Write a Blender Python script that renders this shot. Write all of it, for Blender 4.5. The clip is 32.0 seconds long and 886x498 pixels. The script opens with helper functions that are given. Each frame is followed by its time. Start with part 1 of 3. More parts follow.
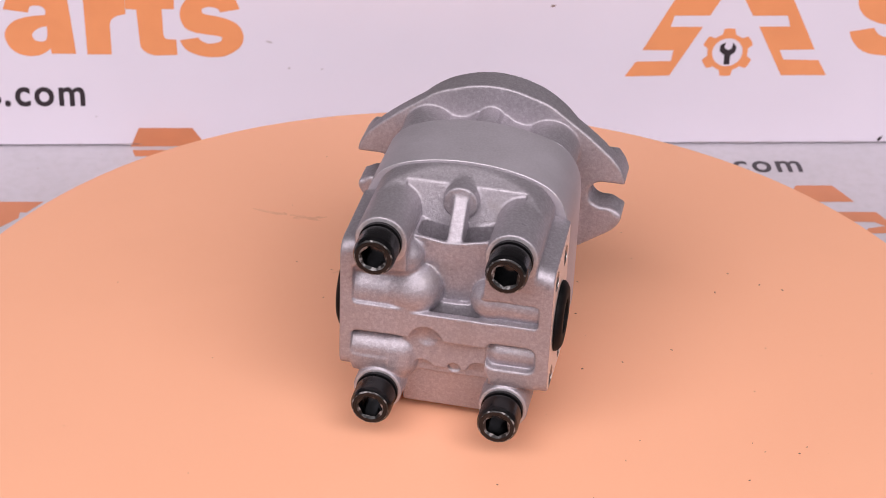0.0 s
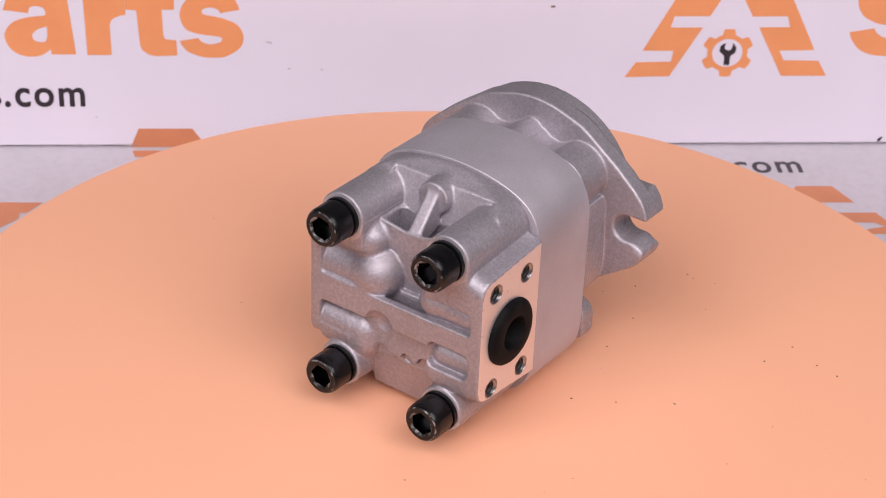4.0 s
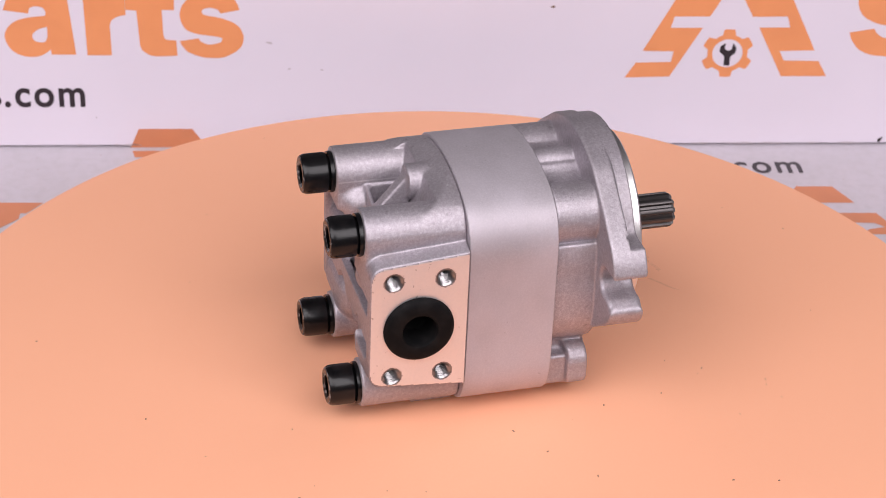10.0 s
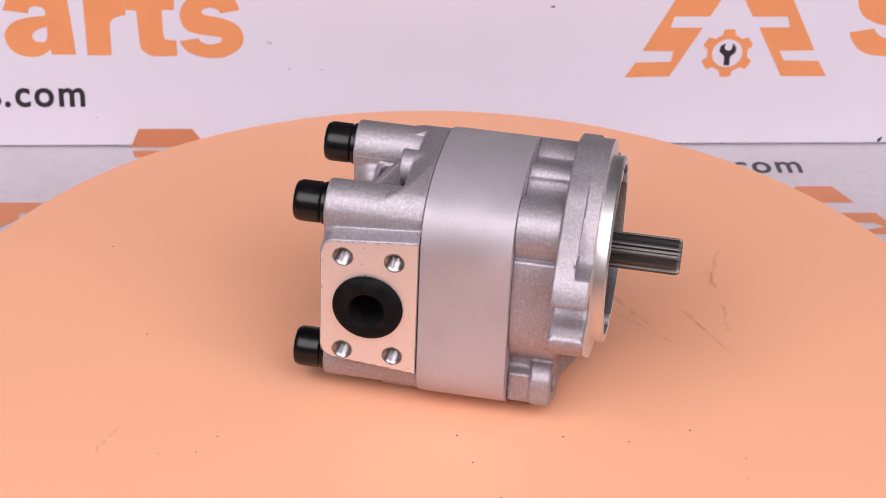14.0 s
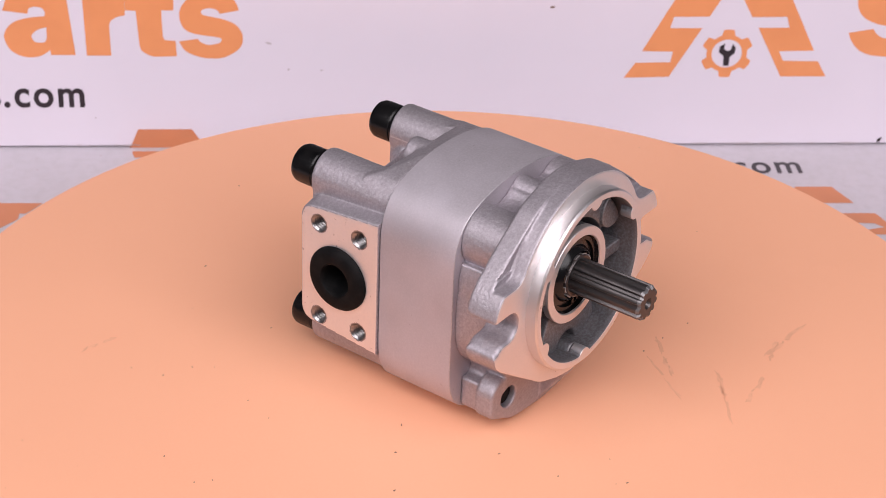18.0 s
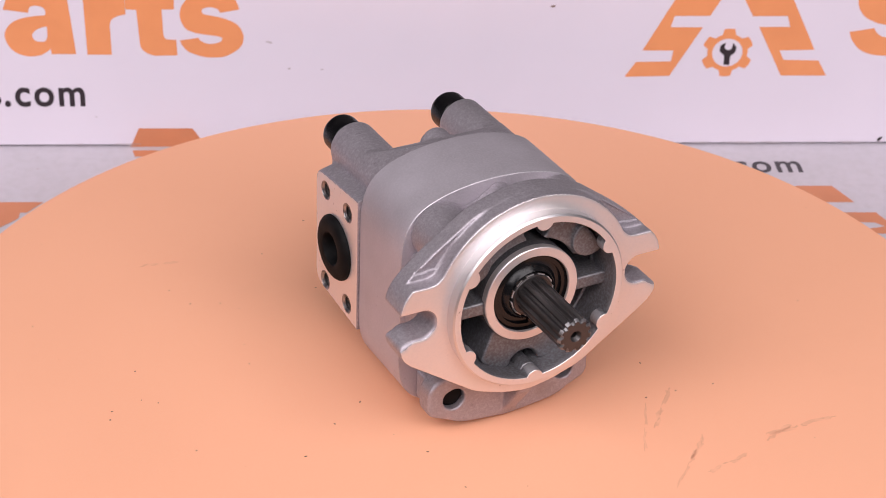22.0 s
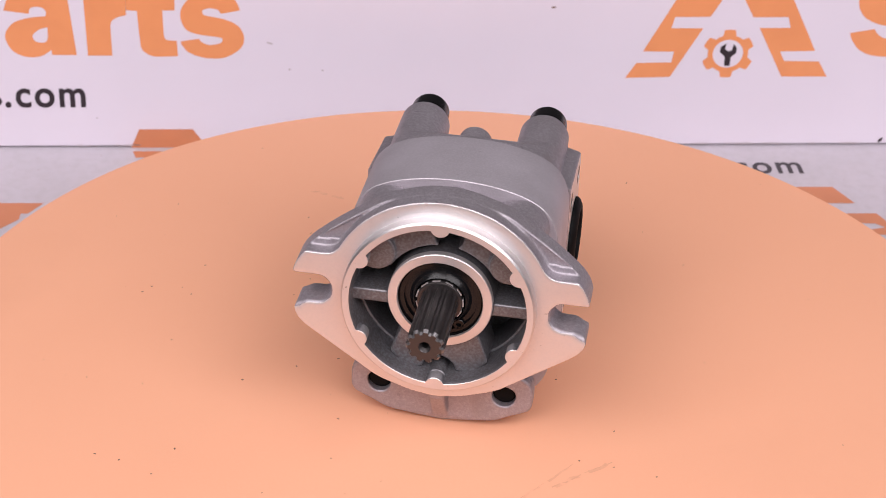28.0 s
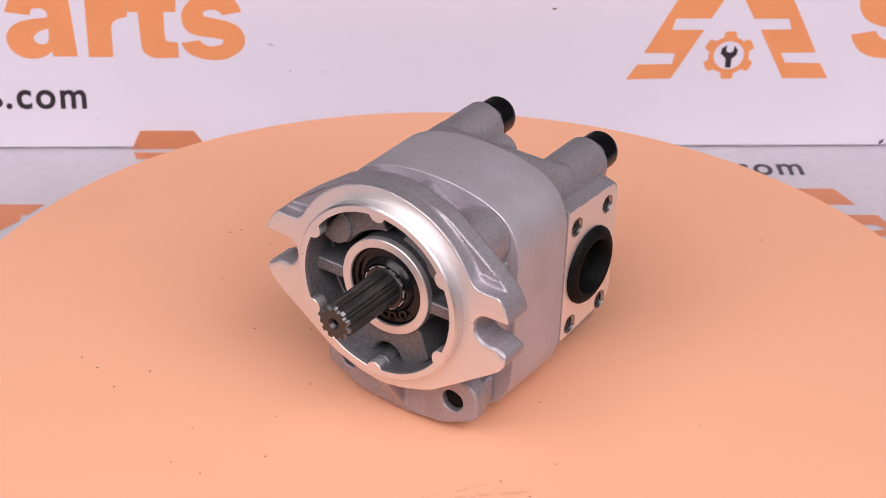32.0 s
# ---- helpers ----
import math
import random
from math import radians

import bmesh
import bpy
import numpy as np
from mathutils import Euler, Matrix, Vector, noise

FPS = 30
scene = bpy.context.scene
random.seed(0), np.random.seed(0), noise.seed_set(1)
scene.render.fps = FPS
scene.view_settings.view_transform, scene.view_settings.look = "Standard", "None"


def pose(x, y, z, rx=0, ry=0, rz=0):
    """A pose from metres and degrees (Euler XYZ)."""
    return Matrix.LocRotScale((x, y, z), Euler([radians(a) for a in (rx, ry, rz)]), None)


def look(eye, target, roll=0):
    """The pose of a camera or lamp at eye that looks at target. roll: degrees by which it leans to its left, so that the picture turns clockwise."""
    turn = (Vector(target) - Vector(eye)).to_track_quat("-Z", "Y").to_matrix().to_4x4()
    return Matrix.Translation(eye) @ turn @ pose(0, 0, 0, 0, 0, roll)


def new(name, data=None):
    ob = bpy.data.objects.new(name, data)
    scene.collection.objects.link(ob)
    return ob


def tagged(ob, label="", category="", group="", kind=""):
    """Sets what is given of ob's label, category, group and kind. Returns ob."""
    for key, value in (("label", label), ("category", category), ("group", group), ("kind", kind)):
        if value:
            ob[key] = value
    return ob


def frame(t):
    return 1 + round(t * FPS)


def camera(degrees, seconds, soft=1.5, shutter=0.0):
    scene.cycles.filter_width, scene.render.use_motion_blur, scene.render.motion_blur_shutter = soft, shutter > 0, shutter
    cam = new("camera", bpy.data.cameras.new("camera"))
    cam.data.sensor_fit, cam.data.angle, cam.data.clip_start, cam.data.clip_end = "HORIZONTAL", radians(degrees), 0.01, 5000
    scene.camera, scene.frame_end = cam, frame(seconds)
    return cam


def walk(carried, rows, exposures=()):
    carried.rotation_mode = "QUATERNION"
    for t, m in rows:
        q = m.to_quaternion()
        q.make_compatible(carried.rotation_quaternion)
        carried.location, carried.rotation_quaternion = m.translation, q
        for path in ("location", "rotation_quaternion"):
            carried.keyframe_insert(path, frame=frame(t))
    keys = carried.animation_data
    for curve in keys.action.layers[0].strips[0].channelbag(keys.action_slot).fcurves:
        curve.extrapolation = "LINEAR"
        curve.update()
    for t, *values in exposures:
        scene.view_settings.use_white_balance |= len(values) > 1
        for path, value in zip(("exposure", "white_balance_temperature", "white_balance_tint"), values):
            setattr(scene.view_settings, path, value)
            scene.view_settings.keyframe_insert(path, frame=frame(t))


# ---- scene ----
# ---- camera ----
MM = 0.001
EYE = Vector((0.0, -0.76052, 0.52336))
VIEW = Vector((-0.010485, 0.854738, -0.518953))
RIGHT = Vector((0.999925, 0.012266, 0.0))
FOCAL = 3496.0
FOV = 25.28

# seconds, and how far the tripod had settled (right, down), in parts of the focal length below
DRIFT = [(0, 0.0, -1.5), (2, 0.0, -0.9), (4, 0.0, -0.4), (6, 0.2, 0.7), (8, 0.0, 1.2), (10, 0.1, 0.1), (12, 0.1, 0.0),
         (14, 0.0, 0.0), (16, -0.2, 0.6), (18, -0.9, 0.7), (20, -0.8, -0.5), (22, 0.0, -0.9), (24, 1.1, -0.5),
         (26, 0.9, 0.3), (28, 0.9, 0.8), (30, 1.4, 1.8), (31, 2.0, 2.8), (32, 2.5, 3.4)]
# seconds and degrees of the turntable
SPIN = [(0, 0.0), (1, -5.95), (2, -12.1), (3, -18.27), (4, -24.64), (5, -30.92), (6, -37.2), (7, -43.62), (8,
        -50.03), (9, -56.41), (10, -62.95), (11, -69.49), (12, -76.03), (13, -82.57), (14, -89.05), (15, -95.47), (16,
        -101.87), (17, -108.31), (18, -114.65), (19, -120.91), (20, -127.25), (21, -133.64), (22, -139.97), (23,
        -146.39), (24, -152.84), (25, -159.22), (26, -165.58), (27, -171.85), (28, -178.09), (29, -184.25), (30,
        -190.44), (31, -196.66), (32, -202.87)]
# seconds, and how the top wobbles on its bearing: degrees of nod, millimetres of lift
WOBBLE = [(0, -0.056, -0.1), (4, 0.054, -0.04), (8, 0.073, -0.3), (12, -0.008, -0.27), (16, -0.119, 0.34), (20, -0.15, 0.51), (24, -0.006, 0.25), (28, 0.109, -0.19), (32, 0.1, -0.19)]
AXIS, LEAN = (0.0005, 0.0), 0.24

cam = camera(FOV, 32.0, soft=0.62)
# the lens is focused on the pump; the board behind it is a little soft
cam.data.dof.use_dof, cam.data.dof.focus_distance, cam.data.dof.aperture_fstop = True, 0.88, 25


def cam_pose(dx, dy):
    up = RIGHT.cross(VIEW)
    way = VIEW - RIGHT * (dx / FOCAL) + up * (dy / FOCAL)
    return look(EYE, EYE + way, 2.0365)


walk(cam, [(t, cam_pose(dx, dy)) for t, dx, dy in DRIFT])

# ---- world and light ----
TABLE_Z = -0.0725
ROOM_Z = TABLE_Z - 0.75
world = bpy.data.worlds.new("world")
scene.world = world
world.use_nodes = True
world.node_tree.nodes["Background"].inputs[0].default_value = (0.9, 0.92, 1.0, 1)
world.node_tree.nodes["Background"].inputs[1].default_value = 0.05
scene.view_settings.exposure = 0.0


def softbox(name, eye, target, w, h, power, colour):
    lamp = bpy.data.lights.new(name, "AREA")
    lamp.shape, lamp.size, lamp.size_y = "RECTANGLE", w, h
    lamp.energy, lamp.color = power, colour
    ob = new(name, lamp)
    ob.matrix_world = look(eye, target)
    return tagged(ob, "large white studio softbox lamp beside the camera", "lamp")


WHITE = (1.0, 0.93, 0.97)
softbox("studio_lamp", (-0.75, -1.1, 1.42), (0, 0, 0.05), 1.5, 1.5, 35.7, WHITE)
softbox("studio_lamp", (0.75, -1.1, 1.42), (0, 0, 0.05), 1.5, 1.5, 35.7, WHITE)


# ---- materials ----
def material(name, colour, rough=0.5, metal=0.0, grain=(), bump=(), spec=0.5, coat=0.0, rough_var=0.0, wear=None):
    """grain: rows of (scale, colour, amount, detail[, from, to]) mixed over the base; bump: rows of (scale, distance in metres)."""
    m = bpy.data.materials.new(name)
    m.use_nodes = True
    nt = m.node_tree
    b = nt.nodes["Principled BSDF"]
    b.inputs["Roughness"].default_value = rough
    b.inputs["Metallic"].default_value = metal
    b.inputs["Specular IOR Level"].default_value = spec
    b.inputs["Coat Weight"].default_value = coat
    tc = nt.nodes.new("ShaderNodeTexCoord")
    rgb = nt.nodes.new("ShaderNodeRGB")
    rgb.outputs[0].default_value = (*colour, 1)
    out = rgb.outputs[0]
    for scale, tint, amount, detail, *span in grain:
        n = nt.nodes.new("ShaderNodeTexNoise")
        n.inputs["Scale"].default_value = scale
        n.inputs["Detail"].default_value = detail
        nt.links.new(tc.outputs["Object"], n.inputs["Vector"])
        r = nt.nodes.new("ShaderNodeMapRange")
        r.inputs["From Min"].default_value, r.inputs["From Max"].default_value = span or (0.42, 0.68)
        r.inputs["To Max"].default_value = amount
        nt.links.new(n.outputs["Fac"], r.inputs["Value"])
        mix = nt.nodes.new("ShaderNodeMix")
        mix.data_type = "RGBA"
        nt.links.new(r.outputs[0], mix.inputs["Factor"])
        nt.links.new(out, mix.inputs["A"])
        mix.inputs["B"].default_value = (*tint, 1)
        out = mix.outputs["Result"]
    if wear:
        geo = nt.nodes.new("ShaderNodeNewGeometry")
        r = nt.nodes.new("ShaderNodeMapRange")
        r.inputs["From Min"].default_value, r.inputs["From Max"].default_value = wear[1], wear[2]
        r.inputs["To Max"].default_value = wear[3]
        nt.links.new(geo.outputs["Pointiness"], r.inputs["Value"])
        mix = nt.nodes.new("ShaderNodeMix")
        mix.data_type = "RGBA"
        nt.links.new(r.outputs[0], mix.inputs["Factor"])
        nt.links.new(out, mix.inputs["A"])
        mix.inputs["B"].default_value = (*wear[0], 1)
        out = mix.outputs["Result"]
    nt.links.new(out, b.inputs["Base Color"])
    if rough_var:
        n = nt.nodes.new("ShaderNodeTexNoise")
        n.inputs["Scale"].default_value, n.inputs["Detail"].default_value = 90, 4
        nt.links.new(tc.outputs["Object"], n.inputs["Vector"])
        r = nt.nodes.new("ShaderNodeMapRange")
        r.inputs["To Min"].default_value, r.inputs["To Max"].default_value = rough - rough_var, rough + rough_var
        nt.links.new(n.outputs["Fac"], r.inputs["Value"])
        nt.links.new(r.outputs[0], b.inputs["Roughness"])
    normal = None
    for scale, dist in bump:
        n = nt.nodes.new("ShaderNodeTexNoise")
        n.inputs["Scale"].default_value, n.inputs["Detail"].default_value = scale, 3
        nt.links.new(tc.outputs["Object"], n.inputs["Vector"])
        k = nt.nodes.new("ShaderNodeBump")
        k.inputs["Distance"].default_value = dist
        nt.links.new(n.outputs["Fac"], k.inputs["Height"])
        if normal:
            nt.links.new(normal, k.inputs["Normal"])
        normal = k.outputs[0]
    if normal:
        nt.links.new(normal, b.inputs["Normal"])
    return m


CAST = material("cast_aluminium", (0.42, 0.383, 0.42), 0.54, 0.70,
                [(38, (0.36, 0.33, 0.365), 0.35, 5), (700, (0.60, 0.555, 0.61), 0.5, 4), (1500, (0.27, 0.25, 0.27), 0.4, 3), (18, (0.34, 0.305, 0.315), 0.35, 4),
                 (240, (0.22, 0.20, 0.205), 0.4, 4, 0.66, 0.72), (55, (0.34, 0.295, 0.285), 0.5, 6, 0.62, 0.74)],
                [(2200, 0.00010), (800, 0.00011), (380, 0.00022)], rough_var=0.08, wear=((0.74, 0.71, 0.735), 0.535, 0.64, 0.45))
BODY_METAL = material("shot_blasted_aluminium", (0.525, 0.483, 0.528), 0.62, 0.62,
                      [(30, (0.42, 0.385, 0.415), 0.7, 6), (1100, (0.62, 0.58, 0.62), 0.35, 3), (14, (0.40, 0.36, 0.39), 0.7, 6), (300, (0.32, 0.29, 0.30), 0.4, 3, 0.70, 0.76)],
                      [(2600, 0.00006), (900, 0.00004)], rough_var=0.08, wear=((0.9, 0.87, 0.9), 0.57, 0.68, 0.45))
# the cast aluminium again, its colour darkened for the shade inside the flange
SHADED_CAST = material("shaded_cast_aluminium", (0.18, 0.167, 0.18), 0.52, 0.7, [(60, (0.22, 0.205, 0.215), 0.6, 5), (900, (0.36, 0.40, 0.42), 0.4, 3)], [(1500, 0.00007)], rough_var=0.08, wear=((0.80, 0.77, 0.79), 0.53, 0.6, 0.7))
MILLED = material("milled_aluminium", (0.83, 0.775, 0.77), 0.47, 0.82, [(70, (0.82, 0.80, 0.82), 0.4, 5), (900, (0.74, 0.72, 0.74), 0.25, 2), (420, (0.26, 0.23, 0.22), 0.7, 3, 0.71, 0.76), (26, (0.80, 0.74, 0.70), 0.5, 5, 0.55, 0.72)], [(700, 0.00001)], rough_var=0.06)
TURNED = material("turned_aluminium", (0.74, 0.72, 0.73), 0.42, 1.0, [(90, (0.72, 0.71, 0.71), 0.3, 4)], rough_var=0.05)
BLACK_STEEL = material("black_oxide_steel", (0.0035, 0.0034, 0.004), 0.25, 0.0, [(160, (0.011, 0.010, 0.010), 0.6, 4)], [(900, 0.00004)], rough_var=0.07, spec=0.32)
WORN_STEEL = material("worn_black_steel", (0.012, 0.011, 0.011), 0.35, 0.3, [(420, (0.34, 0.32, 0.32), 0.8, 4, 0.5, 0.64)])
SOCKET_STEEL = material("socket_steel", (0.07, 0.07, 0.074), 0.2, 1.0, [(220, (0.03, 0.03, 0.03), 0.7, 3)])
SHAFT_STEEL = material("dark_ground_steel", (0.105, 0.096, 0.096), 0.42, 0.9, [(150, (0.10, 0.092, 0.092), 0.6, 4)], rough_var=0.06)
SHOULDER = material("bare_shaft_shoulder", (0.42, 0.40, 0.40), 0.5, 0.3, [(260, (0.22, 0.205, 0.2), 0.8, 4)])
TOOTH_EDGE = material("bare_tooth_edge", (0.19, 0.182, 0.186), 0.42, 0.6, [(300, (0.15, 0.14, 0.14), 0.6, 3)])
RUBBER = material("black_rubber", (0.004, 0.004, 0.0045), 0.62, 0.0, [(200, (0.011, 0.010, 0.010), 0.6, 3)], [(1200, 0.00003)], spec=0.1)
SEAL_BLACK = material("glossy_black_seal", (0.006, 0.006, 0.007), 0.22, 0.0, [(200, (0.012, 0.011, 0.011), 0.6, 3)], spec=0.3)
WORN_EDGE = material("bare_aluminium_edge", (0.50, 0.47, 0.50), 0.52, 0.7, [(150, (0.38, 0.355, 0.38), 1.0, 4), (700, (0.66, 0.63, 0.65), 0.5, 4)])
THREAD = material("bright_tapped_thread", (0.36, 0.345, 0.35), 0.32, 1.0, [(300, (0.25, 0.24, 0.245), 0.5, 3)])
PEACH = material("peach_board", (0.88, 0.435, 0.27), 0.55, 0.0, [(9, (0.85, 0.415, 0.255), 0.5, 4), (700, (0.86, 0.45, 0.285), 0.3, 2), (6, (0.76, 0.37, 0.225), 0.4, 6, 0.60, 0.78)], [(1800, 0.00002)], spec=0.35)
BANNER = material("white_banner", (0.745, 0.68, 0.765), 0.55, 0.0, [(14, (0.715, 0.655, 0.738), 0.5, 4)], spec=0.3)
TABLE_SHEET = material("white_print_sheet", (0.57, 0.53, 0.58), 0.5, 0.0, [(14, (0.52, 0.49, 0.53), 0.6, 4), (160, (0.46, 0.43, 0.45), 0.35, 6)], spec=0.35)
INK_ORANGE = material("orange_ink", (0.82, 0.315, 0.13), 0.55, 0.0, [(40, (0.75, 0.28, 0.115), 0.6, 5)], spec=0.3)
INK_BLACK = material("black_ink", (0.035, 0.025, 0.03), 0.55, 0.0, spec=0.3)
INK_DULL = material("dull_orange_ink", (0.62, 0.235, 0.115), 0.5, 0.0, [(40, (0.56, 0.215, 0.11), 0.6, 5)], spec=0.35)
INK_GREY = material("greyed_black_ink", (0.055, 0.048, 0.055), 0.5, 0.0, spec=0.35)
GRIME = material("dark_grime", (0.19, 0.11, 0.078), 0.8, 0.0)
SCUFF = material("brown_scuff", (0.72, 0.355, 0.222), 0.7, 0.0, [(600, (0.80, 0.40, 0.25), 1.0, 4)])
SMEAR = material("faint_brown_smear", (0.76, 0.375, 0.235), 0.65, 0.0, [(120, (0.86, 0.43, 0.268), 1.0, 5)])
FAINT = material("faint_grey_smudge", (0.47, 0.40, 0.43), 0.7, 0.0, [(900, (0.6, 0.54, 0.58), 0.8, 3)])
ROOM_PAINT = material("room_paint", (0.15, 0.142, 0.15), 0.8, 0.0, [(3, (0.13, 0.122, 0.13), 0.5, 3)])
SEAM_SHADE = material("seam_shade_grey", (0.20, 0.17, 0.18), 0.7, 0.0, [(30, (0.34, 0.30, 0.32), 1.0, 4)])
DARK_PLASTIC = material("dark_plastic", (0.03, 0.03, 0.03), 0.5)


# ---- mesh helpers ----
def finish(name, bm, mats, parent=None, smooth=40, label=""):
    me = bpy.data.meshes.new(name)
    bmesh.ops.recalc_face_normals(bm, faces=bm.faces)
    bm.to_mesh(me)
    bm.free()
    for m in (mats if isinstance(mats, (list, tuple)) else [mats]):
        me.materials.append(m)
    if smooth:
        me.polygons.foreach_set("use_smooth", [True] * len(me.polygons))
        me.set_sharp_from_angle(angle=radians(smooth))
    ob = new(name, me)
    if parent:
        ob.parent = parent
    return tagged(ob, label)


def part(name, bm, mats, parent, label="", smooth=40):
    return finish(name, bm, mats, parent, smooth, label)


def prism(bm, outline, z0, z1, bevel=0.0, m=None):
    """An upright prism over a 2D outline (metres), from z0 to z1."""
    lo = [bm.verts.new((x, y, z0)) for x, y in outline]
    hi = [bm.verts.new((x, y, z1)) for x, y in outline]
    n = len(outline)
    top = bm.faces.new(hi)
    faces = [bm.faces.new(lo[::-1]), top] + [bm.faces.new((lo[i], lo[(i + 1) % n], hi[(i + 1) % n], hi[i])) for i in range(n)]
    if bevel:
        bmesh.ops.bevel(bm, geom=list(top.edges), offset=bevel, segments=2, affect="EDGES", profile=0.5)
    if m is not None:
        bmesh.ops.transform(bm, matrix=m, verts=list({v for f in faces if f.is_valid for v in f.verts}))
    return faces


def lathe(bm, rows, steps=64, m=None, closed=False):
    """Turns rows of (radius, height) about z."""
    rings, made = [], []
    for r, z in rows:
        if r < 1e-7:
            ring = [bm.verts.new((0, 0, z))]
        else:
            ring = [bm.verts.new((r * math.cos(2 * math.pi * i / steps), r * math.sin(2 * math.pi * i / steps), z)) for i in range(steps)]
        rings.append(ring)
        made += ring
    pairs = list(zip(rings, rings[1:])) + ([(rings[-1], rings[0])] if closed else [])
    for a, b in pairs:
        for i in range(steps):
            j = (i + 1) % steps
            if len(a) == 1 and len(b) == 1:
                continue
            if len(a) == 1:
                bm.faces.new((a[0], b[i], b[j]))
            elif len(b) == 1:
                bm.faces.new((a[i], a[j], b[0]))
            else:
                bm.faces.new((a[i], a[j], b[j], b[i]))
    if m is not None:
        bmesh.ops.transform(bm, matrix=m, verts=made)
    return made


# ---- signed-distance castings: solids with soft fillets, meshed on a grid (millimetres) ----
class Grid:
    def __init__(self, lo, hi, step):
        self.lo, self.step = np.array(lo, float), step
        n = np.ceil((np.array(hi) - lo) / step).astype(int) + 1
        ax = [lo[k] + step * np.arange(n[k]) for k in range(3)]
        self.u, self.v, self.w = (a.astype(np.float32) for a in np.meshgrid(*ax, indexing="ij", sparse=True))
        self.n = n

    def box(self, u0, u1, v0, v1, w0, w1, r=0.0):
        q = [abs(self.u - (u0 + u1) / 2) - ((u1 - u0) / 2 - r), abs(self.v - (v0 + v1) / 2) - ((v1 - v0) / 2 - r), abs(self.w - (w0 + w1) / 2) - ((w1 - w0) / 2 - r)]
        out = np.sqrt(np.maximum(q[0], 0) ** 2 + np.maximum(q[1], 0) ** 2 + np.maximum(q[2], 0) ** 2)
        return out + np.minimum(np.maximum(np.maximum(q[0], q[1]), q[2]), 0) - r

    def slab(self, d2, v0, v1, r=0.0):
        """A 2D distance in (u, w), drawn out along v, with its rims rounded by r."""
        a, b = d2 + r, abs(self.v - (v0 + v1) / 2) - ((v1 - v0) / 2 - r)
        return np.minimum(np.maximum(a, b), 0) + np.sqrt(np.maximum(a, 0) ** 2 + np.maximum(b, 0) ** 2) - r

    def disc(self, u, w, r):
        return np.sqrt((self.u - u) ** 2 + (self.w - w) ** 2) - r

    def rod(self, u, w, r, v0, v1, edge=0.0):
        return self.slab(self.disc(u, w, r), v0, v1, edge)

    def rod_u(self, v, w, r, u0, u1):
        a, b = np.sqrt((self.v - v) ** 2 + (self.w - w) ** 2) - r, abs(self.u - (u0 + u1) / 2) - abs(u1 - u0) / 2
        return np.maximum(a, b)

    def rect(self, u0, u1, w0, w1, r=0.0):
        a, b = abs(self.u - (u0 + u1) / 2) - ((u1 - u0) / 2 - r), abs(self.w - (w0 + w1) / 2) - ((w1 - w0) / 2 - r)
        return np.sqrt(np.maximum(a, 0) ** 2 + np.maximum(b, 0) ** 2) + np.minimum(np.maximum(a, b), 0) - r

    def poly(self, pts, r=0.0):
        """A convex polygon in (u, w), counter-clockwise, with corners rounded by about r."""
        d = None
        for (a, b), (c, e) in zip(pts, pts[1:] + pts[:1]):
            l = math.hypot(c - a, e - b)
            h = ((self.u - a) * (e - b) - (self.w - b) * (c - a)) / l
            d = h if d is None else smax(d, h, r)
        return d

    def capsule(self, a, b, r):
        a, b = np.array(a, float), np.array(b, float)
        ab = b - a
        t = np.clip(((self.u - a[0]) * ab[0] + (self.v - a[1]) * ab[1] + (self.w - a[2]) * ab[2]) / (ab @ ab), 0, 1)
        return np.sqrt((self.u - a[0] - t * ab[0]) ** 2 + (self.v - a[1] - t * ab[1]) ** 2 + (self.w - a[2] - t * ab[2]) ** 2) - r

    def plane(self, n, p):
        """Inside lies against the normal n."""
        n = np.array(n, float) / np.linalg.norm(n)
        return (self.u - p[0]) * n[0] + (self.v - p[1]) * n[1] + (self.w - p[2]) * n[2]

    def mesh(self, name, d, mats, pick, parent, label="", shift=(0, 0, 0)):
        d = np.broadcast_to(d, self.n).astype(np.float32)
        inside = d < 0
        cells = np.zeros(self.n - 1, bool)
        first = inside[:-1, :-1, :-1]
        for i in range(8):
            a, b, c = i & 1, i >> 1 & 1, i >> 2
            cells |= inside[a:self.n[0] - 1 + a, b:self.n[1] - 1 + b, c:self.n[2] - 1 + c] != first
        idx = np.argwhere(cells)
        number = np.full(cells.shape, -1, np.int32)
        number[tuple(idx.T)] = np.arange(len(idx))
        acc, cnt = np.zeros((len(idx), 3)), np.zeros(len(idx))
        corner = [np.array((i & 1, i >> 1 & 1, i >> 2)) for i in range(8)]
        vals = [d[tuple((idx + c).T)] for c in corner]
        for i in range(8):
            for k in range(3):
                j = i | 1 << k
                if j == i:
                    continue
                a, b = vals[i], vals[j]
                hit = (a < 0) != (b < 0)
                t = np.where(hit, a / np.where(hit, a - b, 1), 0)
                p = corner[i] + np.zeros((len(idx), 3))
                p[:, k] += t
                acc += p * hit[:, None]
                cnt += hit
        verts = (idx + acc / cnt[:, None]) * self.step + self.lo + np.array(shift)
        faces = []
        for k in range(3):
            o = [0, 0, 0]
            o[k] = 1
            a = inside[:self.n[0] - o[0], :self.n[1] - o[1], :self.n[2] - o[2]]
            b = inside[o[0]:, o[1]:, o[2]:]
            e = np.argwhere(a != b)
            p, q = (k + 1) % 3, (k + 2) % 3
            e = e[(e[:, p] > 0) & (e[:, q] > 0) & (e[:, p] < self.n[p] - 1) & (e[:, q] < self.n[q] - 1)]
            flip = b[tuple(e.T)]
            dp, dq = np.zeros(3, int), np.zeros(3, int)
            dp[p], dq[q] = 1, 1
